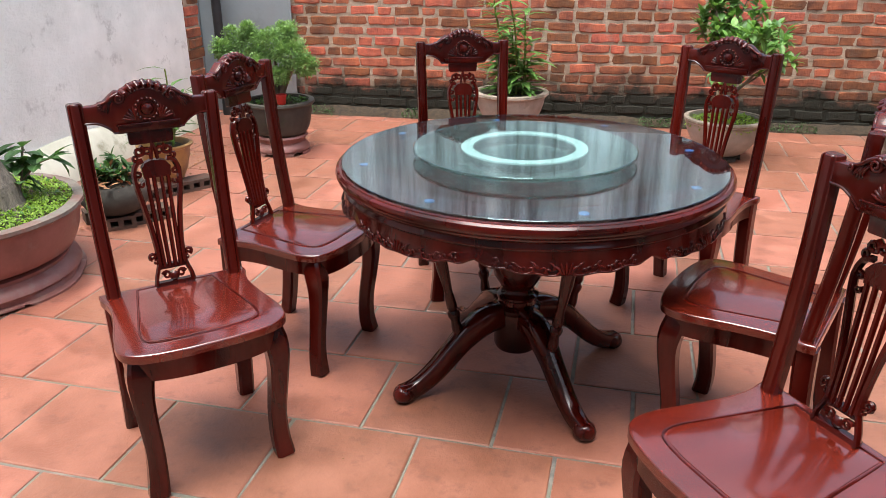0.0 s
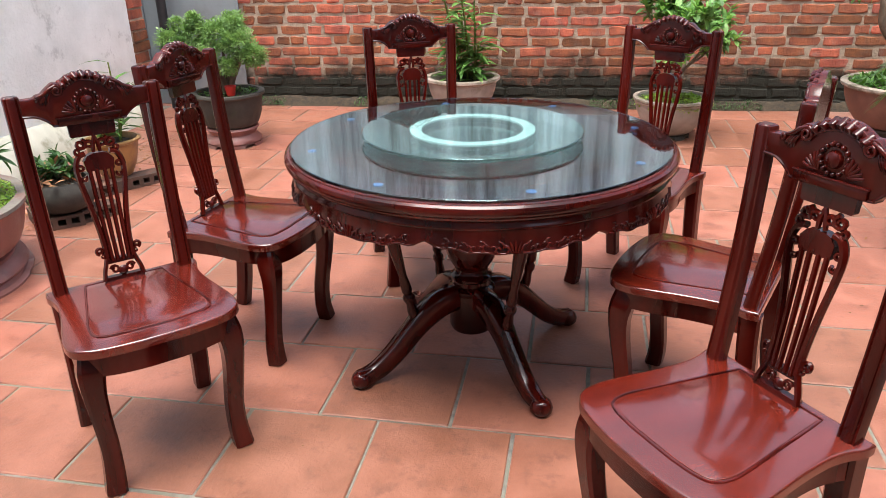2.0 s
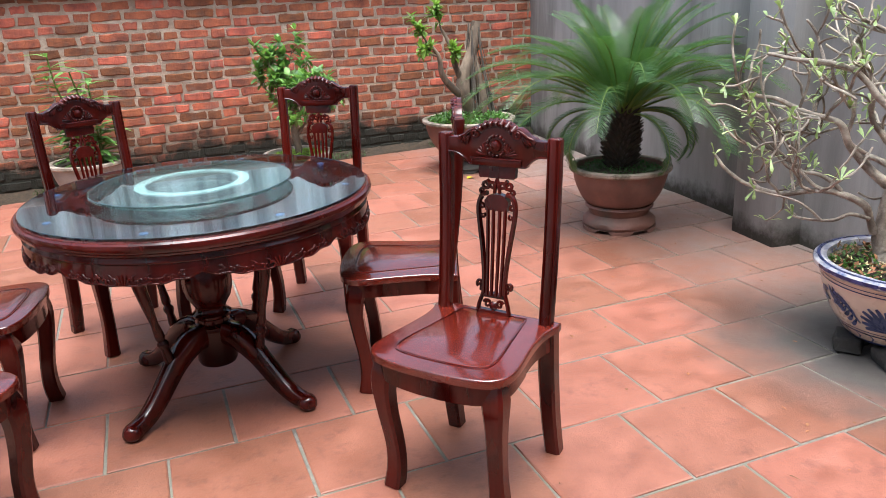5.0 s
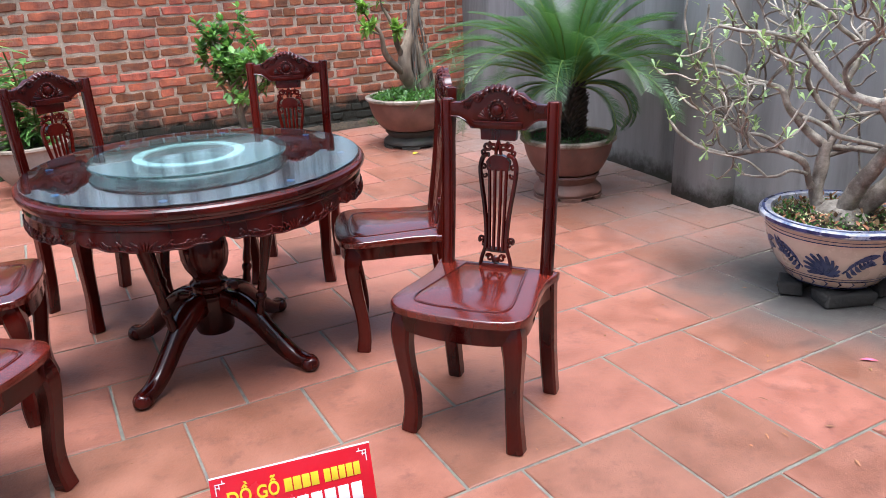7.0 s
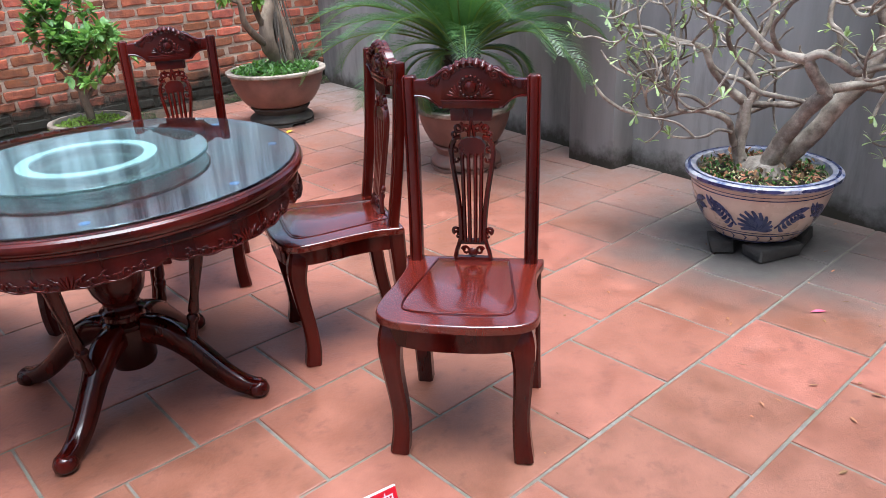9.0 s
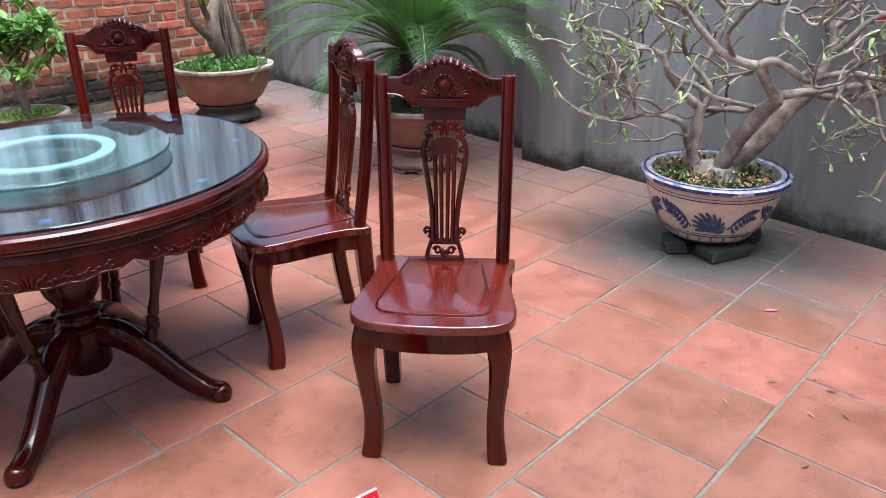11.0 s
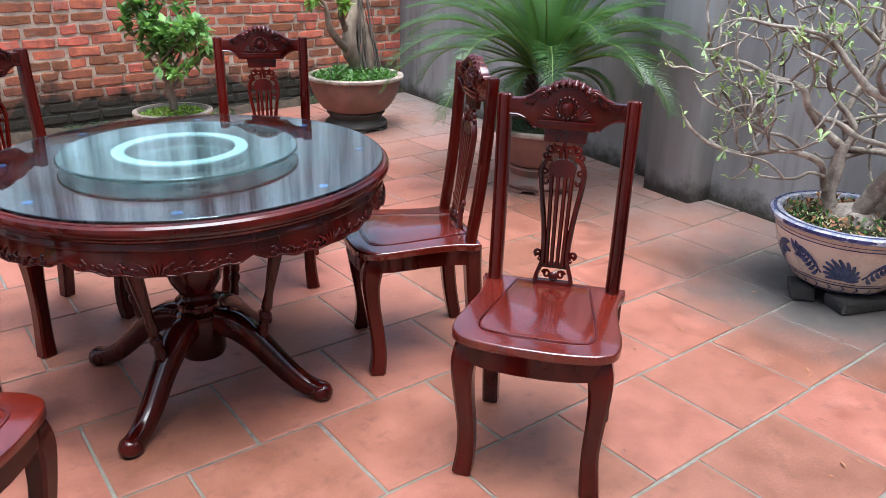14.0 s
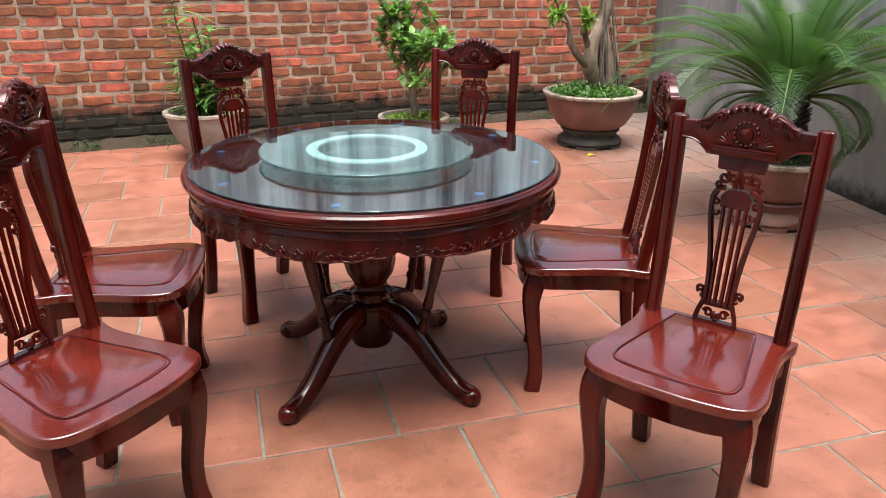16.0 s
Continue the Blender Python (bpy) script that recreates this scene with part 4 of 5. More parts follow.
for dx, dy, rot, sx, sy in ((-0.15, 0.07, 35, 0.15, 0.10), (-0.085, -0.125, -25, 0.24, 0.12), (0.12, 0.1, 60, 0.2, 0.12), (0.13, -0.13, 10, 0.16, 0.1)):
    bm = bmesh.new()
    add_box(bm, (0, 0, 0.027), (sx * 0.88, sy * 0.9, 0.054), 0.010)
    for v in bm.verts:
        v.co += Vector((noise.noise(v.co * 30), noise.noise(v.co * 30 + Vector((5, 0, 0))), 0)) * 0.014
    b = part("stone_block", bm, STONE)
    b.matrix_world = pose(BX + dx, BY + dy, 0, 0, 0, rot)
    tagged(b, "rough dark stone block under the porcelain planter", "stone", "blocks under the planter")


# ---- plants ----
def leaf_to(V, F, base, way, up, length, width, bend=0.15, fold=0.25):
    """Add one pointed leaf, folded along its midrib."""
    way = way.normalized()
    side = way.cross(up)
    side = side.normalized() if side.length > 1e-4 else way.orthogonal().normalized()
    nrm = side.cross(way)
    i = len(V)
    for q, w in ((0.0, 0.12), (0.38, 1.0), (0.72, 0.75)):
        p = base + way * (length * q) - nrm * (bend * length * q * q)
        V.extend((p - side * (w * width / 2) + nrm * (fold * w * width / 2), p, p + side * (w * width / 2) + nrm * (fold * w * width / 2)))
    V.append(base + way * length - nrm * (bend * length))
    for k in (0, 3):
        F.append((i + k, i + k + 1, i + k + 4, i + k + 3))
        F.append((i + k + 1, i + k + 2, i + k + 5, i + k + 4))
    F.append((i + 6, i + 7, i + 9))
    F.append((i + 7, i + 8, i + 9))


def foliage(name, V, F, material, parent, label=""):
    ob = raw(name, [tuple(v) for v in V], F, material, parent)
    return tagged(ob, label, kind="stuff")


def rand_way(rng, up=0.3):
    while True:
        v = Vector((rng.uniform(-1, 1), rng.uniform(-1, 1), rng.uniform(-1, 1)))
        if 0.1 < v.length < 1:
            break
    v.normalize()
    v.z += up
    return v.normalized()


def cover(parent, radius, z, count, size, material, seed, name="ground_cover", rise=0.03, inner=0.0):
    """Low leafy growth over the soil."""
    rng = random.Random(seed)
    V, F = [], []
    for _ in range(count):
        r = radius * math.sqrt(rng.uniform(inner, 1))
        a = rng.uniform(0, 6.283)
        h = z + rise * (1 - (r / radius) ** 2) + rng.uniform(0, size)
        leaf_to(V, F, Vector((r * math.cos(a), r * math.sin(a), h)), rand_way(rng, 0.35), Vector((0, 0, 1)), size * rng.uniform(0.6, 1.3), size * rng.uniform(0.35, 0.7))
    return foliage(name, V, F, material, parent)


def plant(name, x, y, label, turn=0):
    return thing(name, pose(x, y, 0, 0, 0, turn), label, "plant")


# sago palm
def make_sago():
    rng = random.Random(21)
    t = plant("sago_palm", 1.574, 2.094, "sago palm with dark scaly trunk and arching feathery fronds")
    bm = bmesh.new()
    lathe(bm, [(0.070, 0.34), (0.080, 0.40), (0.088, 0.48), (0.090, 0.58), (0.084, 0.64), (0.06, 0.70), (0, 0.72)], 24)
    trunk = part("trunk", bm, DARK_BARK, t)
    bm = bmesh.new()
    for k in range(230):
        a = k * 2.39996
        z = 0.37 + 0.36 * (k / 230)
        r = 0.069 + 0.020 * math.sin((z - 0.34) / 0.4 * 3.1)
        o = Vector((r * math.cos(a), r * math.sin(a), z))
        d = Vector((math.cos(a), math.sin(a), 0.75)).normalized()
        sweep(bm, [o, o + d * 0.022, o + d * rng.uniform(0.036, 0.055)], [0.011, 0.008, 0.002], 4)
    tagged(part("scale_cover", bm, DARK_BARK, trunk, smooth=0), kind="stuff")
    for k in range(72):
        q = k / 71
        a = k * 2.39996 + rng.uniform(-0.15, 0.15)
        elev = radians(86 - 62 * q ** 0.85 + rng.uniform(-5, 5))
        length = rng.uniform(0.82, 0.97) * (0.75 + 0.3 * min(1, q * 1.6)) * (0.5 if k % 6 == 3 and q < 0.6 else 1.0)
        droop = 0.48 + 0.85 * q
        if q > 0.86:
            length *= 0.60
            elev = radians(rng.uniform(8, 24))
            droop = 1.75
            a = radians((128, 150, 172, 190, 286, 304, 330, 60)[k % 8] + rng.uniform(-8, 8))
        p = Vector((0.05 * math.cos(a), 0.05 * math.sin(a), 0.69))
        pts, e = [p.copy()], elev
        n = 20
        for i in range(n):
            e -= droop * 0.085 * (i / n + 0.35)
            p = p + Vector((math.cos(a) * math.cos(e), math.sin(a) * math.cos(e), math.sin(e))) * (length / n)
            pts.append(p.copy())
        bm = bmesh.new()
        sweep(bm, pts, [0.0075 * (1 - 0.85 * i / n) for i in range(n + 1)], 5)
        fr = part("frond", bm, RACHIS, t)
        V, F = [], []
        m = 100
        for i in range(m):
            u = 0.10 + 0.9 * i / (m - 1)
            f = u * n
            j = min(n - 1, int(f))
            c = pts[j].lerp(pts[j + 1], f - j)
            d = (pts[j + 1] - pts[j]).normalized()
            sd = d.cross(Vector((0, 0, 1)))
            sd = sd.normalized() if sd.length > 0.05 else Vector((-math.sin(a), math.cos(a), 0))
            up = sd.cross(d)
            ll = 0.19 * math.sin(min(1, u * 1.35 + 0.12) * math.pi * 0.5) * (1 - 0.62 * max(0, u - 0.6) / 0.4) * (length / 0.95)
            for s in (-1, 1):
                w = (sd * s * 0.80 + d * (0.52 + 0.3 * u) + up * 0.30 + Vector((0, 0, rng.uniform(-0.06, 0.04)))).normalized()
                b = len(V)
                h = 0.0019
                tip = c + w * ll - Vector((0, 0, 0.16 * ll))
                mid = c + w * ll * 0.5
                V.extend((c - d * h, c + d * h, mid + d * h, tip, mid - d * h))
                F.append((b, b + 1, b + 2, b + 4))
                F.append((b + 4, b + 2, b + 3))
        foliage("leaflet_blade", V, F, PALM, fr)
    cover(t, 0.26, 0.345, 1500, 0.016, DEEP_LEAF, 4, "moss", 0.03)
    return t


make_sago()


# crooked potted tree with bare twisting limbs
def wander(rng, p, d, length, r0, r1, steps, curl, lift):
    pts, rad = [p.copy()], [r0]
    for i in range(steps):
        d = (d + Vector((rng.uniform(-1, 1), rng.uniform(-1, 1), rng.uniform(-1, 1) + lift)) * curl).normalized()
        p = p + d * (length / steps)
        pts.append(p.copy())
        rad.append(r0 + (r1 - r0) * (i + 1) / steps)
    return pts, rad, d


def spoon_to(V, F, base, way, length, width):
    """Add one rounded leaf, widest near its tip."""
    side = way.cross(Vector((0, 0, 1)))
    side = side.normalized() if side.length > 1e-3 else way.orthogonal().normalized()
    nrm = side.cross(way)
    i = len(V)
    for q, w, u in ((0.0, 0.10, 0), (0.45, 0.62, 0.03), (0.78, 1.0, 0.02), (0.96, 0.6, -0.05)):
        p = base + way * (length * q) + nrm * (u * length)
        V.extend((p - side * width * w * 0.5, p + side * width * w * 0.5))
    for k in range(3):
        F.append((i + 2 * k, i + 2 * k + 1, i + 2 * k + 3, i + 2 * k + 2))


def rosette(rng, V, F, p, way, size, count):
    for k in range(count):
        d = (way * 0.35 + rand_way(rng, 0.10) * 0.95 + Vector((0, 0, 0.25))).normalized()
        spoon_to(V, F, p, d, size * rng.uniform(0.8, 1.3), size * rng.uniform(0.24, 0.34))


def make_adenium():
    rng = random.Random(77)
    t = plant("crooked_potted_tree", BX, BY, "potted tree with bare crooked pale limbs and sparse small leaves")
    # R and D lie across and along one camera view; limbs are traced to fit it
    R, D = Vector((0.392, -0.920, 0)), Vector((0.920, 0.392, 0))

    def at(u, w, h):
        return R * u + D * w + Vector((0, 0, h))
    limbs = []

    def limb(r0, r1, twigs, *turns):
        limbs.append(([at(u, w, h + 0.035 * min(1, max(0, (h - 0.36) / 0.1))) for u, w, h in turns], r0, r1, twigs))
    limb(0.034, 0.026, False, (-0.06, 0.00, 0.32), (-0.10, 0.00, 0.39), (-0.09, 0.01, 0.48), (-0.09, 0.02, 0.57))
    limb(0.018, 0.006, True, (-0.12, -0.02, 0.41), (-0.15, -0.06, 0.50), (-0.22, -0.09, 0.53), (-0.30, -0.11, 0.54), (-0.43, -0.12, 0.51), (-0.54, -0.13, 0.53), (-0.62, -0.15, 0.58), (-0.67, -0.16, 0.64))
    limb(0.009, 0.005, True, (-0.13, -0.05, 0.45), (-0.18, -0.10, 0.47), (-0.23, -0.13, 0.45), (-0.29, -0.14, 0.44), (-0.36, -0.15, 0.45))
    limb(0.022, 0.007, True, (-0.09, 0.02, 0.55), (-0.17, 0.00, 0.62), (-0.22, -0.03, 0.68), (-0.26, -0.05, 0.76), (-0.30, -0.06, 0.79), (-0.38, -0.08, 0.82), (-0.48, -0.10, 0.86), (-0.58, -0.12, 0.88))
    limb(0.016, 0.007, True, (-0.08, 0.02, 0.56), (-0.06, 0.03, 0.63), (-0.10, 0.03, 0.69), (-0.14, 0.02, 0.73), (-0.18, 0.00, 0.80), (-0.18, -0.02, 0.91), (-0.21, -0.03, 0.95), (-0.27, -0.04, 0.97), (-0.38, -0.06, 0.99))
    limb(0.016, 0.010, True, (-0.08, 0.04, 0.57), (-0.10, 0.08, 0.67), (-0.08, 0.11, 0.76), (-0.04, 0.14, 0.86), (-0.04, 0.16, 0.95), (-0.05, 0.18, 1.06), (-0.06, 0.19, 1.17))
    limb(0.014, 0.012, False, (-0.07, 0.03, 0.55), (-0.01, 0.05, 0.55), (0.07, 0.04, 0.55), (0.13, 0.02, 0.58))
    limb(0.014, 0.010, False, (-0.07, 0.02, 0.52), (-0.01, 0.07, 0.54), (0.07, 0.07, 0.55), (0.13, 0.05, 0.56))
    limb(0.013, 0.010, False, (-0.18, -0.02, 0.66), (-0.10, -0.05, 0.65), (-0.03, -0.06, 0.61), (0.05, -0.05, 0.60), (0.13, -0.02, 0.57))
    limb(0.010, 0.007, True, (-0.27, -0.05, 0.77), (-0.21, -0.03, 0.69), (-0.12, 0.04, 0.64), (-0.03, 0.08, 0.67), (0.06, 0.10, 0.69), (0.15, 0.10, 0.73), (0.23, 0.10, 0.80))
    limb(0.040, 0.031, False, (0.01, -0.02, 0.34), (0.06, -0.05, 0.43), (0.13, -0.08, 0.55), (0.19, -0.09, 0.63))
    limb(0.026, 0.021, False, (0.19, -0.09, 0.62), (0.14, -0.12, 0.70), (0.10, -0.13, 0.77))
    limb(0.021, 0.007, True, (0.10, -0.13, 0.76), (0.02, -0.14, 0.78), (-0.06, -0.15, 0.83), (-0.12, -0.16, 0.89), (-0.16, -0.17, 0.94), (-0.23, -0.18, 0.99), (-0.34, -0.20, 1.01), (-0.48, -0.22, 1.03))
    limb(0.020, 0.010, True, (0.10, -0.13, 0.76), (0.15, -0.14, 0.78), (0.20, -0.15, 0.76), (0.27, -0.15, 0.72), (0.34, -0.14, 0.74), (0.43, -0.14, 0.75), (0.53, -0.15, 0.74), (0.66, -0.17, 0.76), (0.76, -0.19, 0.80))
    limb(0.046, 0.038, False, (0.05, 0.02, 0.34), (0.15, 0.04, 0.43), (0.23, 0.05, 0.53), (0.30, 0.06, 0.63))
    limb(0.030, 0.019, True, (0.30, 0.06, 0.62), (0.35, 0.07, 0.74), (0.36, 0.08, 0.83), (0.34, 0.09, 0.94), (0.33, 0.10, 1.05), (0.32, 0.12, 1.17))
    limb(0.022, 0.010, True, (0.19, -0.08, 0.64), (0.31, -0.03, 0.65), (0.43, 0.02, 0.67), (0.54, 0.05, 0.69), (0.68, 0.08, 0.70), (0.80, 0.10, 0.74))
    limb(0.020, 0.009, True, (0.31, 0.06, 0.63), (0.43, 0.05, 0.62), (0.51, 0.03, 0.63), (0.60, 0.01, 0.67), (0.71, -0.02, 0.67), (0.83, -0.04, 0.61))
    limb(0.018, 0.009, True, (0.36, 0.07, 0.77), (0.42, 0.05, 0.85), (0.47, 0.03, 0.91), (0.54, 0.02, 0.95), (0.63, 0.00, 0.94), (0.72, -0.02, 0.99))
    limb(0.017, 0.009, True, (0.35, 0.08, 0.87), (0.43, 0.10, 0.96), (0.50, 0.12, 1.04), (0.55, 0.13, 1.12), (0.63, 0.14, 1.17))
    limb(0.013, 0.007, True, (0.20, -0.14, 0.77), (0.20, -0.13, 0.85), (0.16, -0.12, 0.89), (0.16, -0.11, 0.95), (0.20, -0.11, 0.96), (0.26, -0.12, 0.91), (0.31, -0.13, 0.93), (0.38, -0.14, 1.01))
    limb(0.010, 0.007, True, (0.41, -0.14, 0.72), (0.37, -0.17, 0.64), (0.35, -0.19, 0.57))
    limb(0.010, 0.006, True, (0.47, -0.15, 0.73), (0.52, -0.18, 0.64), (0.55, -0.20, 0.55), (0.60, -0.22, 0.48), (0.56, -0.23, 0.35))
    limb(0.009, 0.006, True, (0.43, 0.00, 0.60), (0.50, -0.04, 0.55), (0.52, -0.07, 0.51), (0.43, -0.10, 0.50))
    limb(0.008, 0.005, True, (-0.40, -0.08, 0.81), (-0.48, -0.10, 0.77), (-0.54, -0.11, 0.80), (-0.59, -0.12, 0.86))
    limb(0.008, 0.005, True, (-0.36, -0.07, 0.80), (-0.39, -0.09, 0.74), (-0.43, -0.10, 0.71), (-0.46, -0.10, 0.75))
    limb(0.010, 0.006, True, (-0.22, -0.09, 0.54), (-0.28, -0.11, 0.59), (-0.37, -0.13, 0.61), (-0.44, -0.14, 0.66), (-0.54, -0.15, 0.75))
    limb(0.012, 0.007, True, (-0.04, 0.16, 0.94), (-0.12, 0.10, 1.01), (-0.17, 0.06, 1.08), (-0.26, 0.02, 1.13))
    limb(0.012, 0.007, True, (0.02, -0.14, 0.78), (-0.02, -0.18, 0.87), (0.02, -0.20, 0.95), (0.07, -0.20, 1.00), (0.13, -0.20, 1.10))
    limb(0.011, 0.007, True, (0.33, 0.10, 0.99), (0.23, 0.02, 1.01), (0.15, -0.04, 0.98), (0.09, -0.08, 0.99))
    V, F = [], []
    tips, ends = [], []
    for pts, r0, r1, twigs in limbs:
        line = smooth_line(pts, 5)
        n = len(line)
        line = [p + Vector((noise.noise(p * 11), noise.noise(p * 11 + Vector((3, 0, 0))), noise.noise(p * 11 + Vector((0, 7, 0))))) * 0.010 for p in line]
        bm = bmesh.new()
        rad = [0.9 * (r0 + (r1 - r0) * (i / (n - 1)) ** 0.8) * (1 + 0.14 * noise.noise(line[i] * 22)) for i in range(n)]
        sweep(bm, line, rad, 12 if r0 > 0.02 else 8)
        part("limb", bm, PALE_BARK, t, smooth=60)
        if not twigs:
            continue
        ends.append((line[-1], (line[-1] - line[-3]).normalized()))
        for k in range(1 + n // 7):
            i = rng.randrange(n // 3, n - 1)
            d0 = (line[i + 1] - line[i]).normalized()
            tips.append((line[i], (d0 * 0.5 + rand_way(rng, 0.25) * 0.9).normalized(), min(0.0085, max(0.0055, rad[i] * 0.6))))
    bm = bmesh.new()
    lathe(bm, [(0.125, 0.29), (0.10, 0.325), (0.085, 0.35), (0.05, 0.372), (0.02, 0.38), (0, 0.38)], 20, wave=lambda a, z: 0.16 * math.sin(a * 3 + 1) + 0.08 * math.sin(a * 7))
    part("root_swell", bm, PALE_BARK, t, smooth=60)
    bm = bmesh.new()
    for p, d in ends:
        rosette(rng, V, F, p, d, 0.046, rng.randrange(5, 8))
    for p, d, r in tips:
        stack = [(p, d, r, rng.uniform(0.16, 0.34), 0)]
        while stack:
            p0, d0, r0, ln, depth = stack.pop()
            pts, rad, d1 = wander(rng, p0, d0, ln, r0, max(0.0042, r0 * 0.72), 5, 0.46, 0.2)
            if min(q.z for q in pts) < 0.42 or (max(q.dot(D) for q in pts) > 0.40):
                continue
            line = smooth_line(pts, 4)
            sweep(bm, line, [r0 + (rad[-1] - r0) * i / (len(line) - 1) for i in range(len(line))], 6)
            if depth < 1:
                for _ in range(2):
                    j = rng.randrange(1, 5)
                    stack.append((pts[j], (d1 * 0.4 + rand_way(rng, 0.3)).normalized(), rad[j] * 0.8, ln * rng.uniform(0.4, 0.7), depth + 1))
            if rng.random() < 0.62:
                rosette(rng, V, F, pts[-1], d1, 0.046, rng.randrange(4, 8))
    tagged(part("twig_growth", bm, PALE_BARK, t, smooth=60), "thin crooked pale twigs", kind="stuff")
    foliage("leaves", V, F, TIP_LEAF, t, "small pale green leaves at the twig tips")
    flowers = [at(0.52, 0.0, 0.95), at(0.30, -0.05, 1.12), at(0.33, -0.07, 1.13)]
    for p in flowers:
        V, F = [], []
        for k in range(5):
            a = k * 1.2566
            leaf_to(V, F, p, Vector((math.cos(a), math.sin(a), 0.35)), Vector((0, 0, 1)), 0.046, 0.032, 0.2)
        raw("flower", [tuple(v) for v in V], F, PETAL, t)
    cover(t, 0.25, 0.30, 520, 0.022, LEAF, 14, "ground_cover", 0.03)
    cover(t, 0.24, 0.31, 330, 0.013, CREAM_LEAF, 15, "fallen_leaflets", 0.03)
    cover(t, 0.25, 0.30, 260, 0.030, DRY_LEAF, 16, "withered_leaves", 0.03)
    return t


make_adenium()


def branchy(t, rng, starts, bark, leaf, size, count, levels=2, spread=0.9, lift=0.35, density=1.0, shape=0.45):
    """Branches that fork a few times and end in leaf rosettes."""
    bm = bmesh.new()
    V, F = [], []
    for p, d, r, ln in starts:
        stack = [(Vector(p), Vector(d).normalized(), r, ln, 0)]
        while stack:
            p0, d0, r0, l0, depth = stack.pop()
            pts, rad, d1 = wander(rng, p0, d0, l0, r0, r0 * 0.6, 7, 0.18, lift * 0.4)
            sweep(bm, pts, rad, 6)
            if depth < levels:
                for _ in range(3):
                    j = rng.randrange(3, 8)
                    stack.append((pts[j], (d1 * 0.6 + rand_way(rng, lift) * spread).normalized(), rad[j] * 0.7, l0 * rng.uniform(0.5, 0.75), depth + 1))
            if depth >= levels - 1:
                for j in range(3, 8):
                    if rng.random() < density:
                        for _ in range(count):
                            leaf_to(V, F, pts[j], (d1 * 0.4 + rand_way(rng, 0.25)).normalized(), Vector((0, 0, 1)), size * rng.uniform(0.7, 1.3), size * shape * rng.uniform(0.8, 1.2), 0.2)
    tagged(part("branchwork", bm, bark, t, smooth=60), kind="stuff")
    return foliage("leaves", V, F, leaf, t)


# shrub with oval leaves
rng = random.Random(8)
t = plant("oval_leaved_shrub", 0.135, 4.05, "upright shrub with oval green leaves on grey stems")
bm = bmesh.new()
sweep(bm, smooth_line([(0, 0, 0.2), (0.01, 0, 0.32), (-0.005, 0.01, 0.44), (0.01, 0, 0.54)], 3), 0.026, 10)
part("trunk", bm, BARK, t, smooth=60)
branchy(t, rng, [((0, 0, 0.40 + 0.02 * k), (math.cos(k * 0.9) * 0.6, math.sin(k * 0.9) * 0.6, 0.9), 0.014, 0.31) for k in range(7)] + [((0, 0, 0.5), (0.1, 0, 1), 0.014, 0.36), ((0, 0, 0.5), (-0.3, 0.1, 1), 0.014, 0.34)], BARK, SHRUB_LEAF, 0.074, 3, 2, 0.8, 0.7, 0.75, 0.5)
cover(t, 0.24, 0.235, 1600, 0.02, MOSS_LEAF, 31, "moss", 0.04)

# slender lance-leaved stems
rng = random.Random(19)
t = plant("lance_leaved_plant", -1.272, 4.28, "tall slender stems with long pointed green leaves")
V, F = [], []
for k in range(9):
    a = rng.uniform(0, 6.28)
    p = Vector((0.09 * math.cos(a) * rng.random() + 0.03, 0.09 * math.sin(a) * rng.random(), 0.3))
    h = (0.98, 0.85, 0.72, 0.60, 0.55, 0.45, 0.42, 0.36, 0.34)[k]
    pts, rad, d = wander(rng, p, Vector((math.cos(a) * 0.10, math.sin(a) * 0.10, 1)), h, 0.009, 0.005, 12, 0.06, 0.5)
    bm = bmesh.new()
    sweep(bm, pts, rad, 6)
    part("stem", bm, RACHIS, t, smooth=60)
    for i in range(2, 13):
        for _ in range(3):
            b = rng.uniform(0, 6.28)
            leaf_to(V, F, pts[i], Vector((math.cos(b), math.sin(b), rng.uniform(0.1, 0.9))), Vector((0, 0, 1)), rng.uniform(0.12, 0.21), rng.uniform(0.034, 0.052), 0.5)
foliage("leaves", V, F, SHRUB_LEAF, t)
cover(t, 0.22, 0.30, 800, 0.026, LIGHT_LEAF, 32, "ground_cover", 0.04)

# clipped boxwood
rng = random.Random(23)
t = plant("boxwood_bonsai", -2.685, 3.56, "bushy boxwood bonsai with tiny bright leaves in rounded clumps")
bm = bmesh.new()
for k, (dx, dy) in enumerate(((0.0, 0.0), (-0.15, 0.04), (0.16, -0.03), (0.05, 0.12), (-0.05, -0.1))):
    sweep(bm, smooth_line([(0, 0, 0.3), (dx * 0.2, dy * 0.2, 0.40), (dx * 0.55, dy * 0.6, 0.50), (dx * 1.1, dy * 1.1, 0.62)], 4), [0.028 - 0.0016 * i for i in range(13)], 8)
part("trunk", bm, BARK, t, smooth=60)
V, F = [], []
clumps = [(-0.36, 0.02, 0.66, 0.10), (-0.20, 0.05, 0.70, 0.12), (-0.02, 0.0, 0.70, 0.13), (0.13, -0.05, 0.66, 0.12), (0.24, -0.08, 0.59, 0.09), (-0.24, -0.1, 0.58, 0.10), (0.02, 0.14, 0.77, 0.09), (-0.33, 0.06, 0.77, 0.05), (-0.18, 0.0, 0.80, 0.06), (0.10, -0.02, 0.78, 0.06), (-0.05, -0.14, 0.58, 0.09), (0.08, -0.12, 0.53, 0.07)]
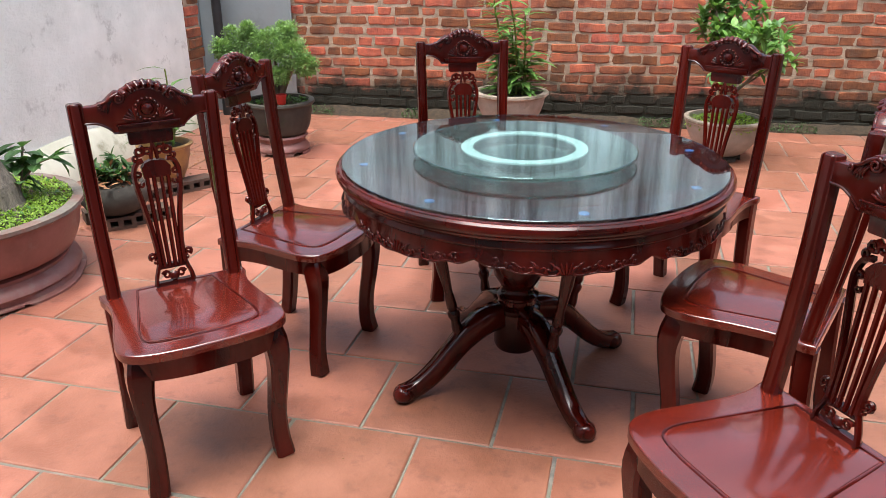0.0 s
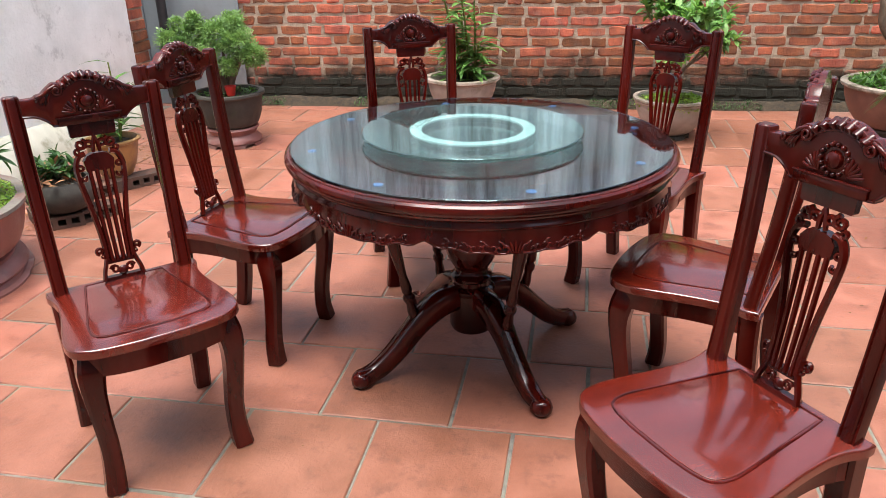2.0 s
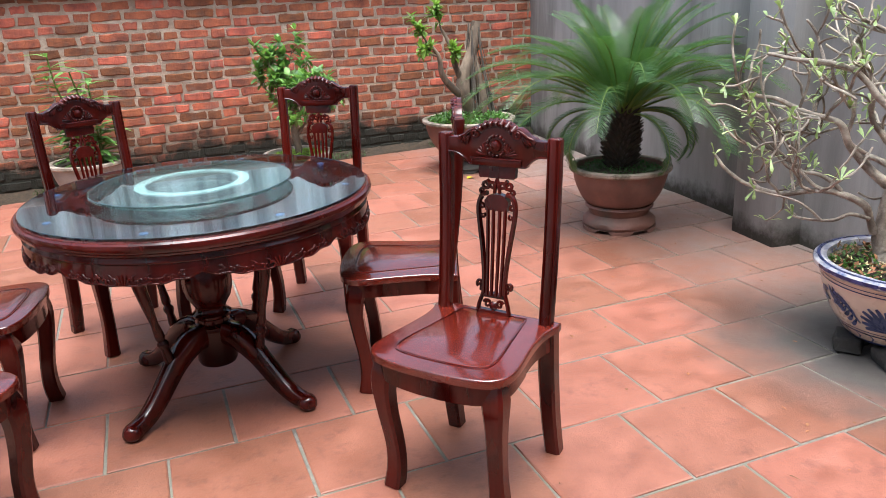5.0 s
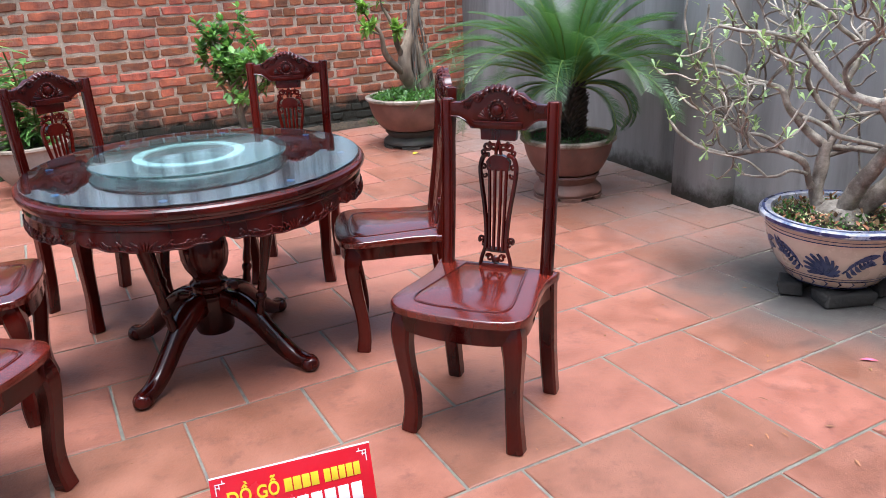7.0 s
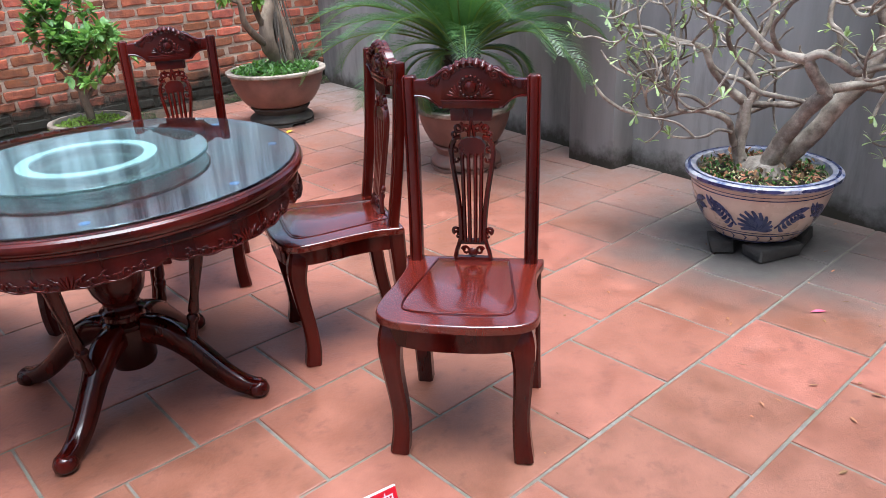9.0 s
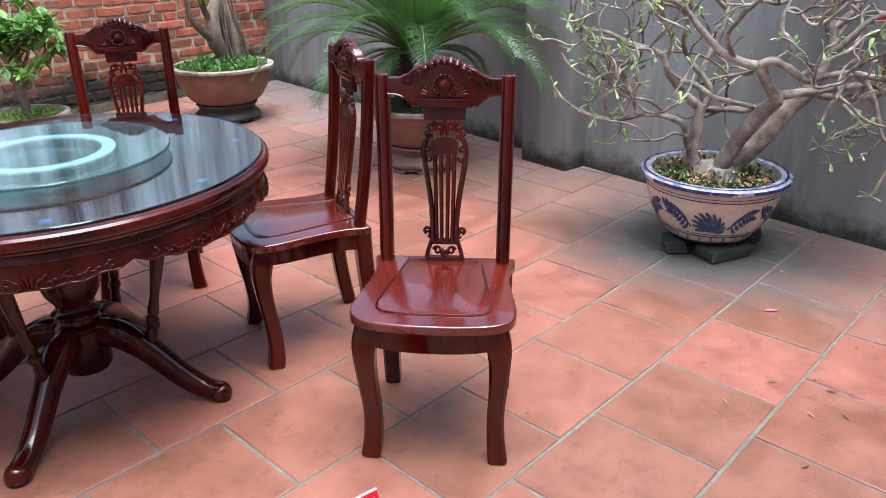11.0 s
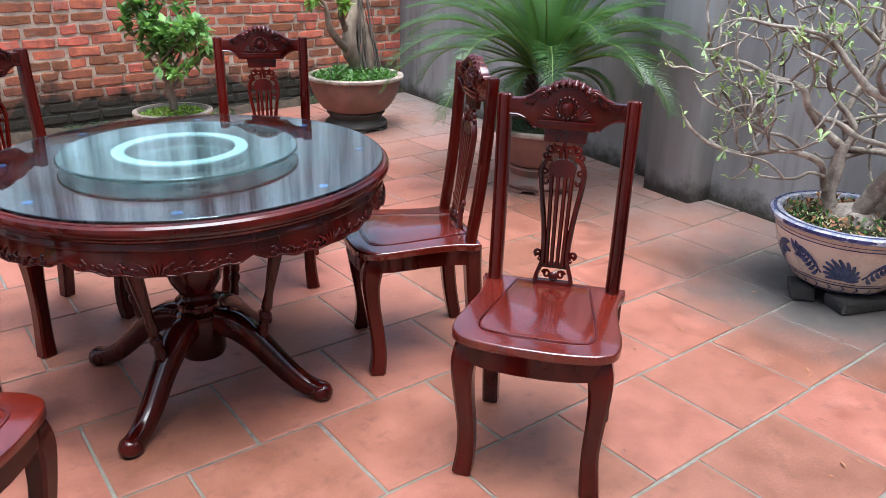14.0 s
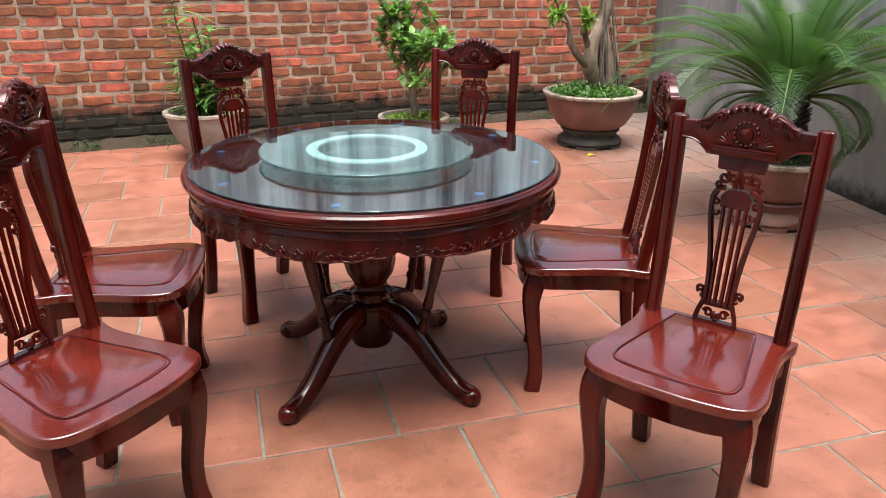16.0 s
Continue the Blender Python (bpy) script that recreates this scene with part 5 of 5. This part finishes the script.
for cx, cy, cz, r in clumps:
    for _ in range(int(3800 * r * r / 0.02)):
        d = rand_way(rng, 0.15)
        q = r * rng.uniform(0.45, 1.0) * (1 + 0.35 * noise.noise((d.x * 3 + cx * 9, d.y * 3, d.z * 3 + cz * 5)))
        leaf_to(V, F, Vector((cx, cy, cz)) + Vector((d.x * q, d.y * q, d.z * q * 0.8)), (d + rand_way(rng, 0.3) * 0.8).normalized(), Vector((0, 0, 1)), rng.uniform(0.013, 0.022), rng.uniform(0.008, 0.013))
foliage("leaves", V, F, BOX_LEAF, t)
cover(t, 0.19, 0.315, 500, 0.02, LEAF, 33, "ground_cover", 0.03)
cup = thing("small_cup", pose(-2.62, 3.46, 0.335), "small red plastic cup on the soil of the planter", "cup")
bm = bmesh.new()
lathe(bm, [(0, 0), (0.026, 0), (0.034, 0.055), (0.036, 0.056), (0.036, 0.062), (0.031, 0.062), (0.024, 0.006), (0, 0.006)], 20)
part("body", bm, RED_PLASTIC, cup)

# ficus with hanging roots
rng = random.Random(29)
t = plant("ficus_bonsai", 1.468, 3.965, "gnarled ficus bonsai with hanging roots and pale green leaves")
for pts, r0, r1 in (([(0.05, 0.05, 0.36), (0.03, 0.03, 0.5), (-0.04, 0.0, 0.62), (-0.02, 0.02, 0.78), (0.06, 0.04, 0.95), (0.12, 0.05, 1.2)], 0.07, 0.04), ([(-0.03, 0.0, 0.6), (-0.14, -0.03, 0.68), (-0.24, -0.05, 0.80), (-0.27, -0.06, 0.95), (-0.34, -0.05, 1.05)], 0.036, 0.014),
                    ([(0.1, 0.0, 0.36), (0.13, 0.0, 0.52), (0.12, 0.02, 0.7), (0.08, 0.04, 0.9), (0.1, 0.05, 1.2)], 0.05, 0.03), ([(-0.02, 0.02, 0.7), (-0.1, 0.0, 0.85), (-0.13, 0.0, 1.0), (-0.2, 0.02, 1.15)], 0.03, 0.012)):
    bm = bmesh.new()
    line = smooth_line(pts, 5)
    sweep(bm, line, [(r0 + (r1 - r0) * i / (len(line) - 1)) * (1 + 0.2 * noise.noise(p * 14)) for i, p in enumerate(line)], 10)
    part("limb", bm, BARK, t, smooth=60)
bm = bmesh.new()
for k in range(30):
    a = rng.uniform(0, 6.28)
    top = Vector((0.08 + 0.04 * math.cos(a), 0.03 + 0.04 * math.sin(a), rng.uniform(0.7, 1.2)))
    foot = Vector((0.12 + 0.13 * math.cos(a) * rng.uniform(0.4, 1.2), 0.03 + 0.12 * math.sin(a), 0.385))
    mid = (top + foot) / 2 + Vector((rng.uniform(-0.03, 0.03), rng.uniform(-0.03, 0.03), 0))
    sweep(bm, smooth_line([top, mid, foot], 4), rng.uniform(0.003, 0.008), 5)
tagged(part("root_curtain", bm, TRUNK_BARK, t, smooth=60), kind="stuff")
branchy(t, rng, [((-0.34, -0.05, 1.04), (-0.5, 0, 0.6), 0.01, 0.16), ((-0.27, -0.06, 0.95), (-0.8, -0.2, 0.25), 0.01, 0.16), ((-0.2, 0.02, 1.13), (-0.3, 0.2, 1), 0.01, 0.16), ((-0.1, 0, 0.9), (-0.3, -0.6, 0.5), 0.008, 0.14)], BARK, LIGHT_LEAF, 0.074, 3, 1, 0.8, 0.4, 0.95, 0.48)
cover(t, 0.34, 0.385, 1300, 0.04, LEAF, 34, "ground_cover", 0.05)

# big planter: thick trunk, moss and a leafy shoot
rng = random.Random(37)
t = plant("old_trunk_tree", -3.07, 1.346, "thick grey trunk of an old potted tree over bright green moss")
bm = bmesh.new()
line = smooth_line([(0.235, 0.03, 0.34), (0.22, 0.03, 0.46), (0.175, 0.03, 0.62), (0.135, 0.02, 0.82), (0.10, 0.01, 1.1), (0.07, 0.0, 1.5)], 4)
sweep(bm, line, [0.040 * math.exp(-i / 3.0) + 0.066 - 0.0006 * i + 0.014 * noise.noise(p * 12) for i, p in enumerate(line)], 24)
part("trunk", bm, TRUNK_BARK, t, smooth=60)
cover(t, 0.45, 0.385, 11000, 0.016, MOSS_LEAF, 35, "moss", 0.05)
cover(t, 0.43, 0.40, 120, 0.028, LEAF, 36, "ground_cover", 0.05)
V, F = [], []
bm = bmesh.new()
for pts in ([(0.22, 0.10, 0.40), (0.24, 0.13, 0.50), (0.23, 0.17, 0.60), (0.22, 0.2, 0.66)], [(0.24, 0.13, 0.50), (0.28, 0.19, 0.575), (0.32, 0.25, 0.60)], [(0.24, 0.14, 0.53), (0.17, 0.13, 0.60), (0.12, 0.13, 0.63)]):
    line = smooth_line(pts, 4)
    sweep(bm, line, 0.005, 5)
    for p in line[4:]:
        for _ in range(2):
            leaf_to(V, F, p, (Vector((0.1, 0.3, 0.15)) + rand_way(rng, 0.05)).normalized(), Vector((0, 0, 1)), rng.uniform(0.09, 0.13), rng.uniform(0.044, 0.058), 0.3)
part("shoot", bm, BARK, t, smooth=60)
foliage("leaves", V, F, DEEP_LEAF, t, "dark green leaves of a side shoot")


# small pots on hollow bricks by the white wall
def hollow_brick(m):
    t = thing("hollow_brick", m, "dark mossy hollow brick lying under a small pot", "brick", "hollow bricks under pots")
    bm = bmesh.new()
    w, h, d = 0.20, 0.062, 0.10
    xs = [-w / 2, -0.078, -0.042, -0.018, 0.018, 0.042, 0.078, w / 2]
    zs = [0, 0.016, 0.046, h]
    for i in range(7):
        for j in range(3):
            if j == 1 and i in (1, 3, 5):
                continue
            x0, x1, z0, z1 = xs[i], xs[i + 1], zs[j], zs[j + 1]
            v = [bm.verts.new((x, y, z)) for y in (-d / 2, d / 2) for x, z in ((x0, z0), (x1, z0), (x1, z1), (x0, z1))]
            for f in ((0, 1, 2, 3), (4, 5, 6, 7), (0, 1, 5, 4), (1, 2, 6, 5), (2, 3, 7, 6), (3, 0, 4, 7)):
                bm.faces.new([v[k] for k in f])
    bmesh.ops.remove_doubles(bm, verts=bm.verts, dist=0.0005)
    part("body", bm, MOSSY_BRICK, t, smooth=0)
    return t


hb = hollow_brick(pose(-2.88, 2.03, 0, 0, 0, 42))
copy_thing(hb, pose(-2.78, 2.17, 0, 0, 0, 52))
copy_thing(hb, pose(-2.93, 2.52, 0, 0, 0, 62))
copy_thing(hb, pose(-2.83, 2.68, 0, 0, 0, 55))
copy_thing(hb, pose(-3.00, 2.13, 0, 0, 0, 48))
planter("rock_planter", -2.90, 2.10, [(0, 0.063), (0.09, 0.063), (0.135, 0.085), (0.16, 0.13), (0.158, 0.18), (0.14, 0.215), (0.125, 0.215), (0.13, 0.17)], DARK_CLAY, "dark round stone-like pot on hollow bricks", 0.19, 0.125)
t = plant("small_leafy_plant", -2.90, 2.10, "low plant with dark and reddish leaves in a stone pot")
branchy(t, random.Random(41), [((0, 0, 0.2), (math.cos(a), math.sin(a), 0.9), 0.005, 0.09) for a in (0.2, 1.2, 2.2, 3.2, 4.2, 5.2)], BARK, DEEP_LEAF, 0.05, 2, 1, 0.9, 0.3, 0.9, 0.55)
cover(t, 0.15, 0.2, 60, 0.05, DRY_LEAF, 43, "withered_leaves", 0.04)
planter("ochre_planter", -2.95, 2.64, [(0, 0.063), (0.075, 0.063), (0.085, 0.075), (0.11, 0.13), (0.128, 0.20), (0.135, 0.25), (0.15, 0.256), (0.152, 0.268), (0.135, 0.272), (0.12, 0.255), (0.115, 0.21)], YELLOW_GLAZE, "round ochre glazed pot on hollow bricks", 0.235, 0.118)
t = plant("long_leaved_plant", -2.95, 2.64, "upright potted plant with long pointed green leaves")
rng = random.Random(47)
V, F = [], []
for k in range(6):
    a = k * 1.05
    p = Vector((0.05 * math.cos(a), 0.05 * math.sin(a), 0.24))
    pts, rad, d = wander(rng, p, Vector((math.cos(a) * 0.2, math.sin(a) * 0.2, 1)), (0.44, 0.3, 0.34, 0.26, 0.28, 0.22)[k], 0.007, 0.004, 8, 0.08, 0.5)
    bm = bmesh.new()
    sweep(bm, pts, rad, 6)
    part("stem", bm, RACHIS, t, smooth=60)
    for i in range(2, 9):
        for _ in range(3 if k else 1):
            b = rng.uniform(0, 6.28)
            leaf_to(V, F, pts[i], Vector((math.cos(b), math.sin(b), rng.uniform(0.2, 0.9))), Vector((0, 0, 1)), rng.uniform(0.10, 0.17), rng.uniform(0.02, 0.034), 0.45)
foliage("leaves", V, F, LEAF, t)

def sized(name, k, tall=1.0):
    """Scale a planter or plant about its foot to fit the camera's view."""
    for ob in bpy.data.objects[name].children_recursive:
        ob.data.transform(Matrix.Diagonal((k, k, k * tall, 1)))
        ob.location = ob.location * k


for name, k, tall in (("sago_planter", 0.925, 1.03), ("sago_palm", 0.94, 1.0), ("ficus_planter", 0.90, 1.04), ("ficus_bonsai", 0.92, 1.0), ("shrub_planter", 0.905, 1.10), ("oval_leaved_shrub", 1.02, 0.90), ("bamboo_planter", 1.0, 0.96),
                      ("lance_leaved_plant", 0.98, 0.84), ("boxwood_planter", 0.935, 1.04), ("boxwood_bonsai", 0.98, 1.0), ("porcelain_planter", 0.97, 1.06), ("large_planter", 0.98, 0.80), ("old_trunk_tree", 0.98, 0.83)):
    sized(name, k, tall)

# litter at the foot of the white wall
rng = random.Random(53)
V, F = [], []
for _ in range(420):
    x, y = rng.uniform(-3.45, -2.98), rng.uniform(1.7, 3.6)
    leaf_to(V, F, Vector((x, y, 0.003 + rng.uniform(0, 0.012))), Vector((rng.uniform(-1, 1), rng.uniform(-1, 1), 0.1)), Vector((0, 0, 1)), rng.uniform(0.015, 0.045), rng.uniform(0.008, 0.02))
tagged(raw("leaf_litter", [tuple(v) for v in V], F, DRY_LEAF), "dry leaves lying along the white wall", "leaf litter", kind="stuff")
V, F = [], []
for _ in range(120):
    x, y = rng.uniform(0.3, 2.0), rng.uniform(-1.2, 2.6)
    leaf_to(V, F, Vector((x, y, 0.004)), Vector((rng.uniform(-1, 1), rng.uniform(-1, 1), 0.08)), Vector((0, 0, 1)), rng.uniform(0.008, 0.035), rng.uniform(0.004, 0.012))
for _ in range(16):
    x, y = rng.uniform(-2.0, 0.4), rng.uniform(-0.6, 2.4)
    leaf_to(V, F, Vector((x, y, 0.003)), Vector((rng.uniform(-1, 1), rng.uniform(-1, 1), 0.08)), Vector((0, 0, 1)), rng.uniform(0.004, 0.010), rng.uniform(0.003, 0.005))
tagged(raw("fallen_leaves", [tuple(v) for v in V], F, DRY_LEAF), "small dry leaves and crumbs scattered on the tiles", "fallen leaves", kind="stuff")
V, F = [], []
leaf_to(V, F, Vector((1.11, -0.12, 0.004)), Vector((0.7, -0.5, 0.06)), Vector((0, 0, 1)), 0.06, 0.02)
tagged(raw("fallen_petal", [tuple(v) for v in V], F, PETAL), "pink petal fallen on the tiles", "petal")
V, F = [], []
leaf_to(V, F, Vector((1.28, 3.6, 0.006)), Vector((0.7, 0.3, 0.1)), Vector((0, 0, 1)), 0.07, 0.045)
tagged(raw("yellow_leaf", [tuple(v) for v in V], F, SIGN_YELLOW), "yellow leaf fallen on the tiles", "leaf")

# ---- sign board ----
sa = math.degrees(math.atan2(0.018 - 0.075, -0.652 + 1.012))
# business sign; its name and phone number are drawn as plain bars
sign = thing("sign_board", pose(-0.842, -0.028, 0, 0, 0, sa), "glossy red business sign with yellow and white lettering", "sign")
tilt = Matrix.Rotation(radians(-17), 4, "X")
SW, SH = 0.188, 0.250


def on_board(bm):
    bmesh.ops.transform(bm, matrix=tilt, verts=bm.verts)
    return bm


bm = bmesh.new()
add_box(bm, (0, 0, SH / 2), (SW * 2, 0.006, SH), 0.001)
part("board", on_board(bm), SIGN_RED, sign)
bm = bmesh.new()
add_box(bm, (0, 0.0001, SH + 0.0012), (SW * 2, 0.0064, 0.0022))
part("edge", on_board(bm), SIGN_WHITE, sign, "white cut edge")
bm = bmesh.new()
sweep(bm, [(0, 0.076, 0.232), (0, 0.16, 0.004)], 0.006, 6)
part("strut", bm, SIGN_WHITE, sign)


def bars(row_z, height, runs, material, name):
    for x0, x1 in runs:
        bm = bmesh.new()
        add_box(bm, ((x0 + x1) / 2, -0.0038, row_z), (x1 - x0, 0.0012, height), 0.0003)
        part(name, on_board(bm), material, sign)


bars(0.197, 0.032, [(x, x + w) for x, w in ((-0.024, 0.018), (-0.003, 0.018), (0.018, 0.018), (0.039, 0.018), (0.070, 0.015), (0.088, 0.015), (0.106, 0.015), (0.124, 0.015), (0.142, 0.015))], SIGN_YELLOW, "lettering_bar")
# the words for wooden furniture, raised from the board
for word, x0, x1 in (("D\u1ed2", -0.154, -0.100), ("G\u1ed6", -0.088, -0.036)):
    text = bpy.data.curves.new("lettering", "FONT")
    text.body, text.extrude, text.offset = word, 0.014, 0.022
    maker = new("lettering", text)
    bpy.context.view_layer.update()
    me = bpy.data.meshes.new_from_object(maker.evaluated_get(bpy.context.evaluated_depsgraph_get()))
    bpy.data.objects.remove(maker)
    bm = bmesh.new()
    bm.from_mesh(me)
    bpy.data.meshes.remove(me)
    left, right = min(v.co.x for v in bm.verts), max(v.co.x for v in bm.verts)
    for v in bm.verts:
        v.co = Vector((x0 + (v.co.x - left) / (right - left) * (x1 - x0), -0.0036 - v.co.z * 0.045, 0.182 + v.co.y * 0.043))
    if word[0] == "D":  # its crossbar
        add_box(bm, (-0.1515, -0.0040, 0.1972), (0.014, 0.0018, 0.0046))
    part("lettering", on_board(bm), SIGN_YELLOW, sign, smooth=0)
bars(0.138, 0.052, [(-0.160 + 0.0322 * k, -0.160 + 0.0322 * k + 0.026) for k in range(10)], SIGN_WHITE, "numeral_bar")
bars(0.070, 0.026, [(-0.14, -0.02), (0.0, 0.13)], SIGN_YELLOW, "lettering_bar")
for sg in (-1, 1):
    for dx, dz, w, h in ((0.166, 0.236, 0.024, 0.002), (0.172, 0.228, 0.012, 0.002), (0.176, 0.222, 0.002, 0.024), (0.168, 0.230, 0.002, 0.012), (0.160, 0.240, 0.002, 0.008)):
        bm = bmesh.new()
        add_box(bm, (sg * dx, -0.0036, dz), (w, 0.0008, h))
        part("corner_ornament", on_board(bm), SIGN_WHITE, sign, smooth=0)

# ---- mossy earth along the brick wall ----
bm = bmesh.new()
nx = 120
rows = []
for i in range(nx + 1):
    x = -3.1 + 6.0 * i / nx
    ring = []
    for j, (dy, h) in enumerate(((-0.085, -0.006), (-0.065, 0.014), (-0.045, 0.03), (-0.02, 0.05), (0.02, 0.07))):
        k = noise.noise((x * 3.1, j * 0.7, 2.0)) + 0.5 * noise.noise((x * 9, j, 5.0))
        ring.append(bm.verts.new(NORTH @ Vector((x, dy + 0.03 * k, max(-0.006, h * (1 + 0.7 * k)) if j else -0.008))))
    rows.append(ring)
for a, b in zip(rows, rows[1:]):
    for j in range(4):
        bm.faces.new((a[j], a[j + 1], b[j + 1], b[j]))
tagged(part("mossy_earth", bm, SOIL, None, smooth=80), "dark damp earth banked along the brick wall", "earth", kind="structure")
V, F = [], []
rng = random.Random(61)
for _ in range(3600):
    x = rng.uniform(-3.1, 2.8)
    if noise.noise((x * 2.2, 0, 9.0)) < 0.12:
        continue
    dy = rng.uniform(-0.085, 0.0)
    p = NORTH @ Vector((x, dy, 0.052 * (1 + dy / 0.09) + 0.006))
    leaf_to(V, F, p, rand_way(rng, 0.5), Vector((0, 0, 1)), rng.uniform(0.012, 0.03), rng.uniform(0.006, 0.012))
tagged(raw("moss_tufts", [tuple(v) for v in V], F, DEEP_LEAF), "green moss and weeds at the foot of the brick wall", "moss", kind="stuff")


# ---- bricks ----
def brick_mesh(seed, length, height, depth=0.05):
    """A worn brick with rounded, uneven edges and a slightly bowed face."""
    rng = random.Random(seed)
    rim = ((-0.5, -0.36), (-0.46, -0.5), (-0.15, -0.5), (0.18, -0.5), (0.46, -0.5), (0.5, -0.36), (0.5, 0.34), (0.46, 0.5), (0.12, 0.5), (-0.2, 0.5), (-0.46, 0.5), (-0.5, 0.34))
    wear = [(rng.uniform(-0.007, 0.004), rng.uniform(-0.006, 0.004)) for _ in rim]
    V = []
    for y, dx, dz in ((depth / 2, 0.0, 0.0), (-depth / 2 + 0.006, 0.0, 0.0), (-depth / 2, 0.006, 0.006)):
        for (x, z), (a, b) in zip(rim, wear):
            sx, sz = (1 if x > 0 else -1), (1 if z > 0 else -1)
            V.append((x * length - sx * dx + a, y, z * height - sz * dz + b))
    n = len(rim)
    F = [(r + i, r + (i + 1) % n, r + n + (i + 1) % n, r + n + i) for r in (0, n) for i in range(n)]
    F.append(tuple(range(2 * n, 3 * n)))
    return V, F


COURSE, BLEN = 0.0760, 0.226
shared = []
for k in range(16):
    V, F = brick_mesh(100 + k, BLEN - 0.012 - 0.006 * (k % 4), COURSE - 0.013 - 0.003 * (k % 3))
    me = bpy.data.meshes.new("brick")
    me.from_pydata(V, [], F)
    me.materials.append(BRICK)
    shared.append(me)
halves = []
for k in range(8):
    V, F = brick_mesh(200 + k, BLEN * 0.5 - 0.012, COURSE - 0.013 - 0.003 * (k % 3))
    me = bpy.data.meshes.new("brick")
    me.from_pydata(V, [], F)
    me.materials.append(BRICK)
    halves.append(me)
rng = random.Random(71)
place = []
for row in range(19):
    x = -3.15 + (row % 2) * BLEN * 0.5 + rng.uniform(-0.05, 0.05)
    while x < 3.0:
        half = rng.random() < 0.30
        ln = BLEN * (0.5 if half else 1.0) + rng.uniform(-0.008, 0.012)
        sag = 0.026 * noise.noise((x * 0.7, row * 0.15, 3.0)) + rng.uniform(-0.004, 0.004)
        place.append((x + ln / 2, row * COURSE + COURSE / 2 + sag, half, rng.uniform(-0.008, 0.006), rng.uniform(-0.022, 0.022)))
        x += ln
inside = [p for p in place if -2.0 < p[0] < 1.9 and p[1] > 0.10]
chosen = set(id(p) for p in inside[:300])
restV, restF = [], []
for p in place:
    x, z, half, out, rot = p
    me = rng.choice(halves if half else shared)
    m = NORTH @ Matrix.Translation((x, 0.0205 + out * 0.7, z)) @ Matrix.Rotation(rot, 4, "Y")
    if id(p) in chosen:
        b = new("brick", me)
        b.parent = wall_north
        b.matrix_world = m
    else:
        i = len(restV)
        restV.extend(tuple(m @ v.co) for v in me.vertices)
        restF.extend(tuple(i + k for k in f.vertices) for f in me.polygons)
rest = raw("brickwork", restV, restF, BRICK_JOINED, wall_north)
tagged(rest, kind="stuff")

# ---- floor tiles ----
def tile_mesh(seed):
    rng = random.Random(seed)
    hx, hy = PX / 2 - 0.0052, PY / 2 - 0.0052
    V = []
    for z, g in ((-0.008, 0.0), (-0.002, 0.0), (0.0, 0.0035)):
        for sx, sy in ((-1, -1), (1, -1), (1, 1), (-1, 1)):
            V.append((sx * (hx - g) + rng.uniform(-0.0024, 0.0024), sy * (hy - g) + rng.uniform(-0.0024, 0.0024), z))
    F = []
    for r in (0, 4):
        for k in range(4):
            F.append((r + k, r + (k + 1) % 4, r + 4 + (k + 1) % 4, r + 4 + k))
    F.append((8, 9, 10, 11))
    return V, F


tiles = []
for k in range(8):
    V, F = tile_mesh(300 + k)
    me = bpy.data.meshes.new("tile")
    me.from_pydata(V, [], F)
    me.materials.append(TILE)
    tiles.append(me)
rng = random.Random(83)
spots = []
for row in range(-11, 19):
    phase = {-3: 0.17, -2: -0.012, -1: 0.177, 0: 0.010, 1: 0.186, 2: 0.006, 3: 0.200, 4: 0.0}.get(row, (0.0 if row % 2 == 0 else 0.19) + rng.uniform(-0.02, 0.02))
    for col in range(-12, 12):
        x, y = phase + PX * (col + 0.5), PY * (row + 0.5)
        if x < -3.75 or x > right_x(y) + 0.3 or y > north_y(x) + 0.25 or y < -3.1:
            continue
        spots.append((x, y))
near = sorted(spots, key=lambda p: (p[0] + 0.5) ** 2 + (p[1] - 1.3) ** 2)[:300]
near = set(near)
restV, restF = [], []
for x, y in spots:
    me = rng.choice(tiles)
    m = pose(x, y, rng.uniform(-0.0006, 0.0006), rng.uniform(-0.12, 0.12), rng.uniform(-0.12, 0.12), rng.choice((0, 180)) + rng.uniform(-0.25, 0.25))
    edge = x < -3.5 or x > right_x(y) - 0.2 or y < -2.8
    if (x, y) in near and not edge:
        b = new("tile", me)
        b.parent = ground
        b.matrix_world = m
    else:
        i = len(restV)
        for v in me.vertices:
            q = m @ v.co  # cut off under the walls
            restV.append((min(max(q.x, -3.8), right_x(q.y) + 0.1), max(q.y, -3.0), q.z))
        restF.extend(tuple(i + k for k in f.vertices) for f in me.polygons)
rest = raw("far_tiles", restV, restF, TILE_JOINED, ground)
tagged(rest, kind="stuff")
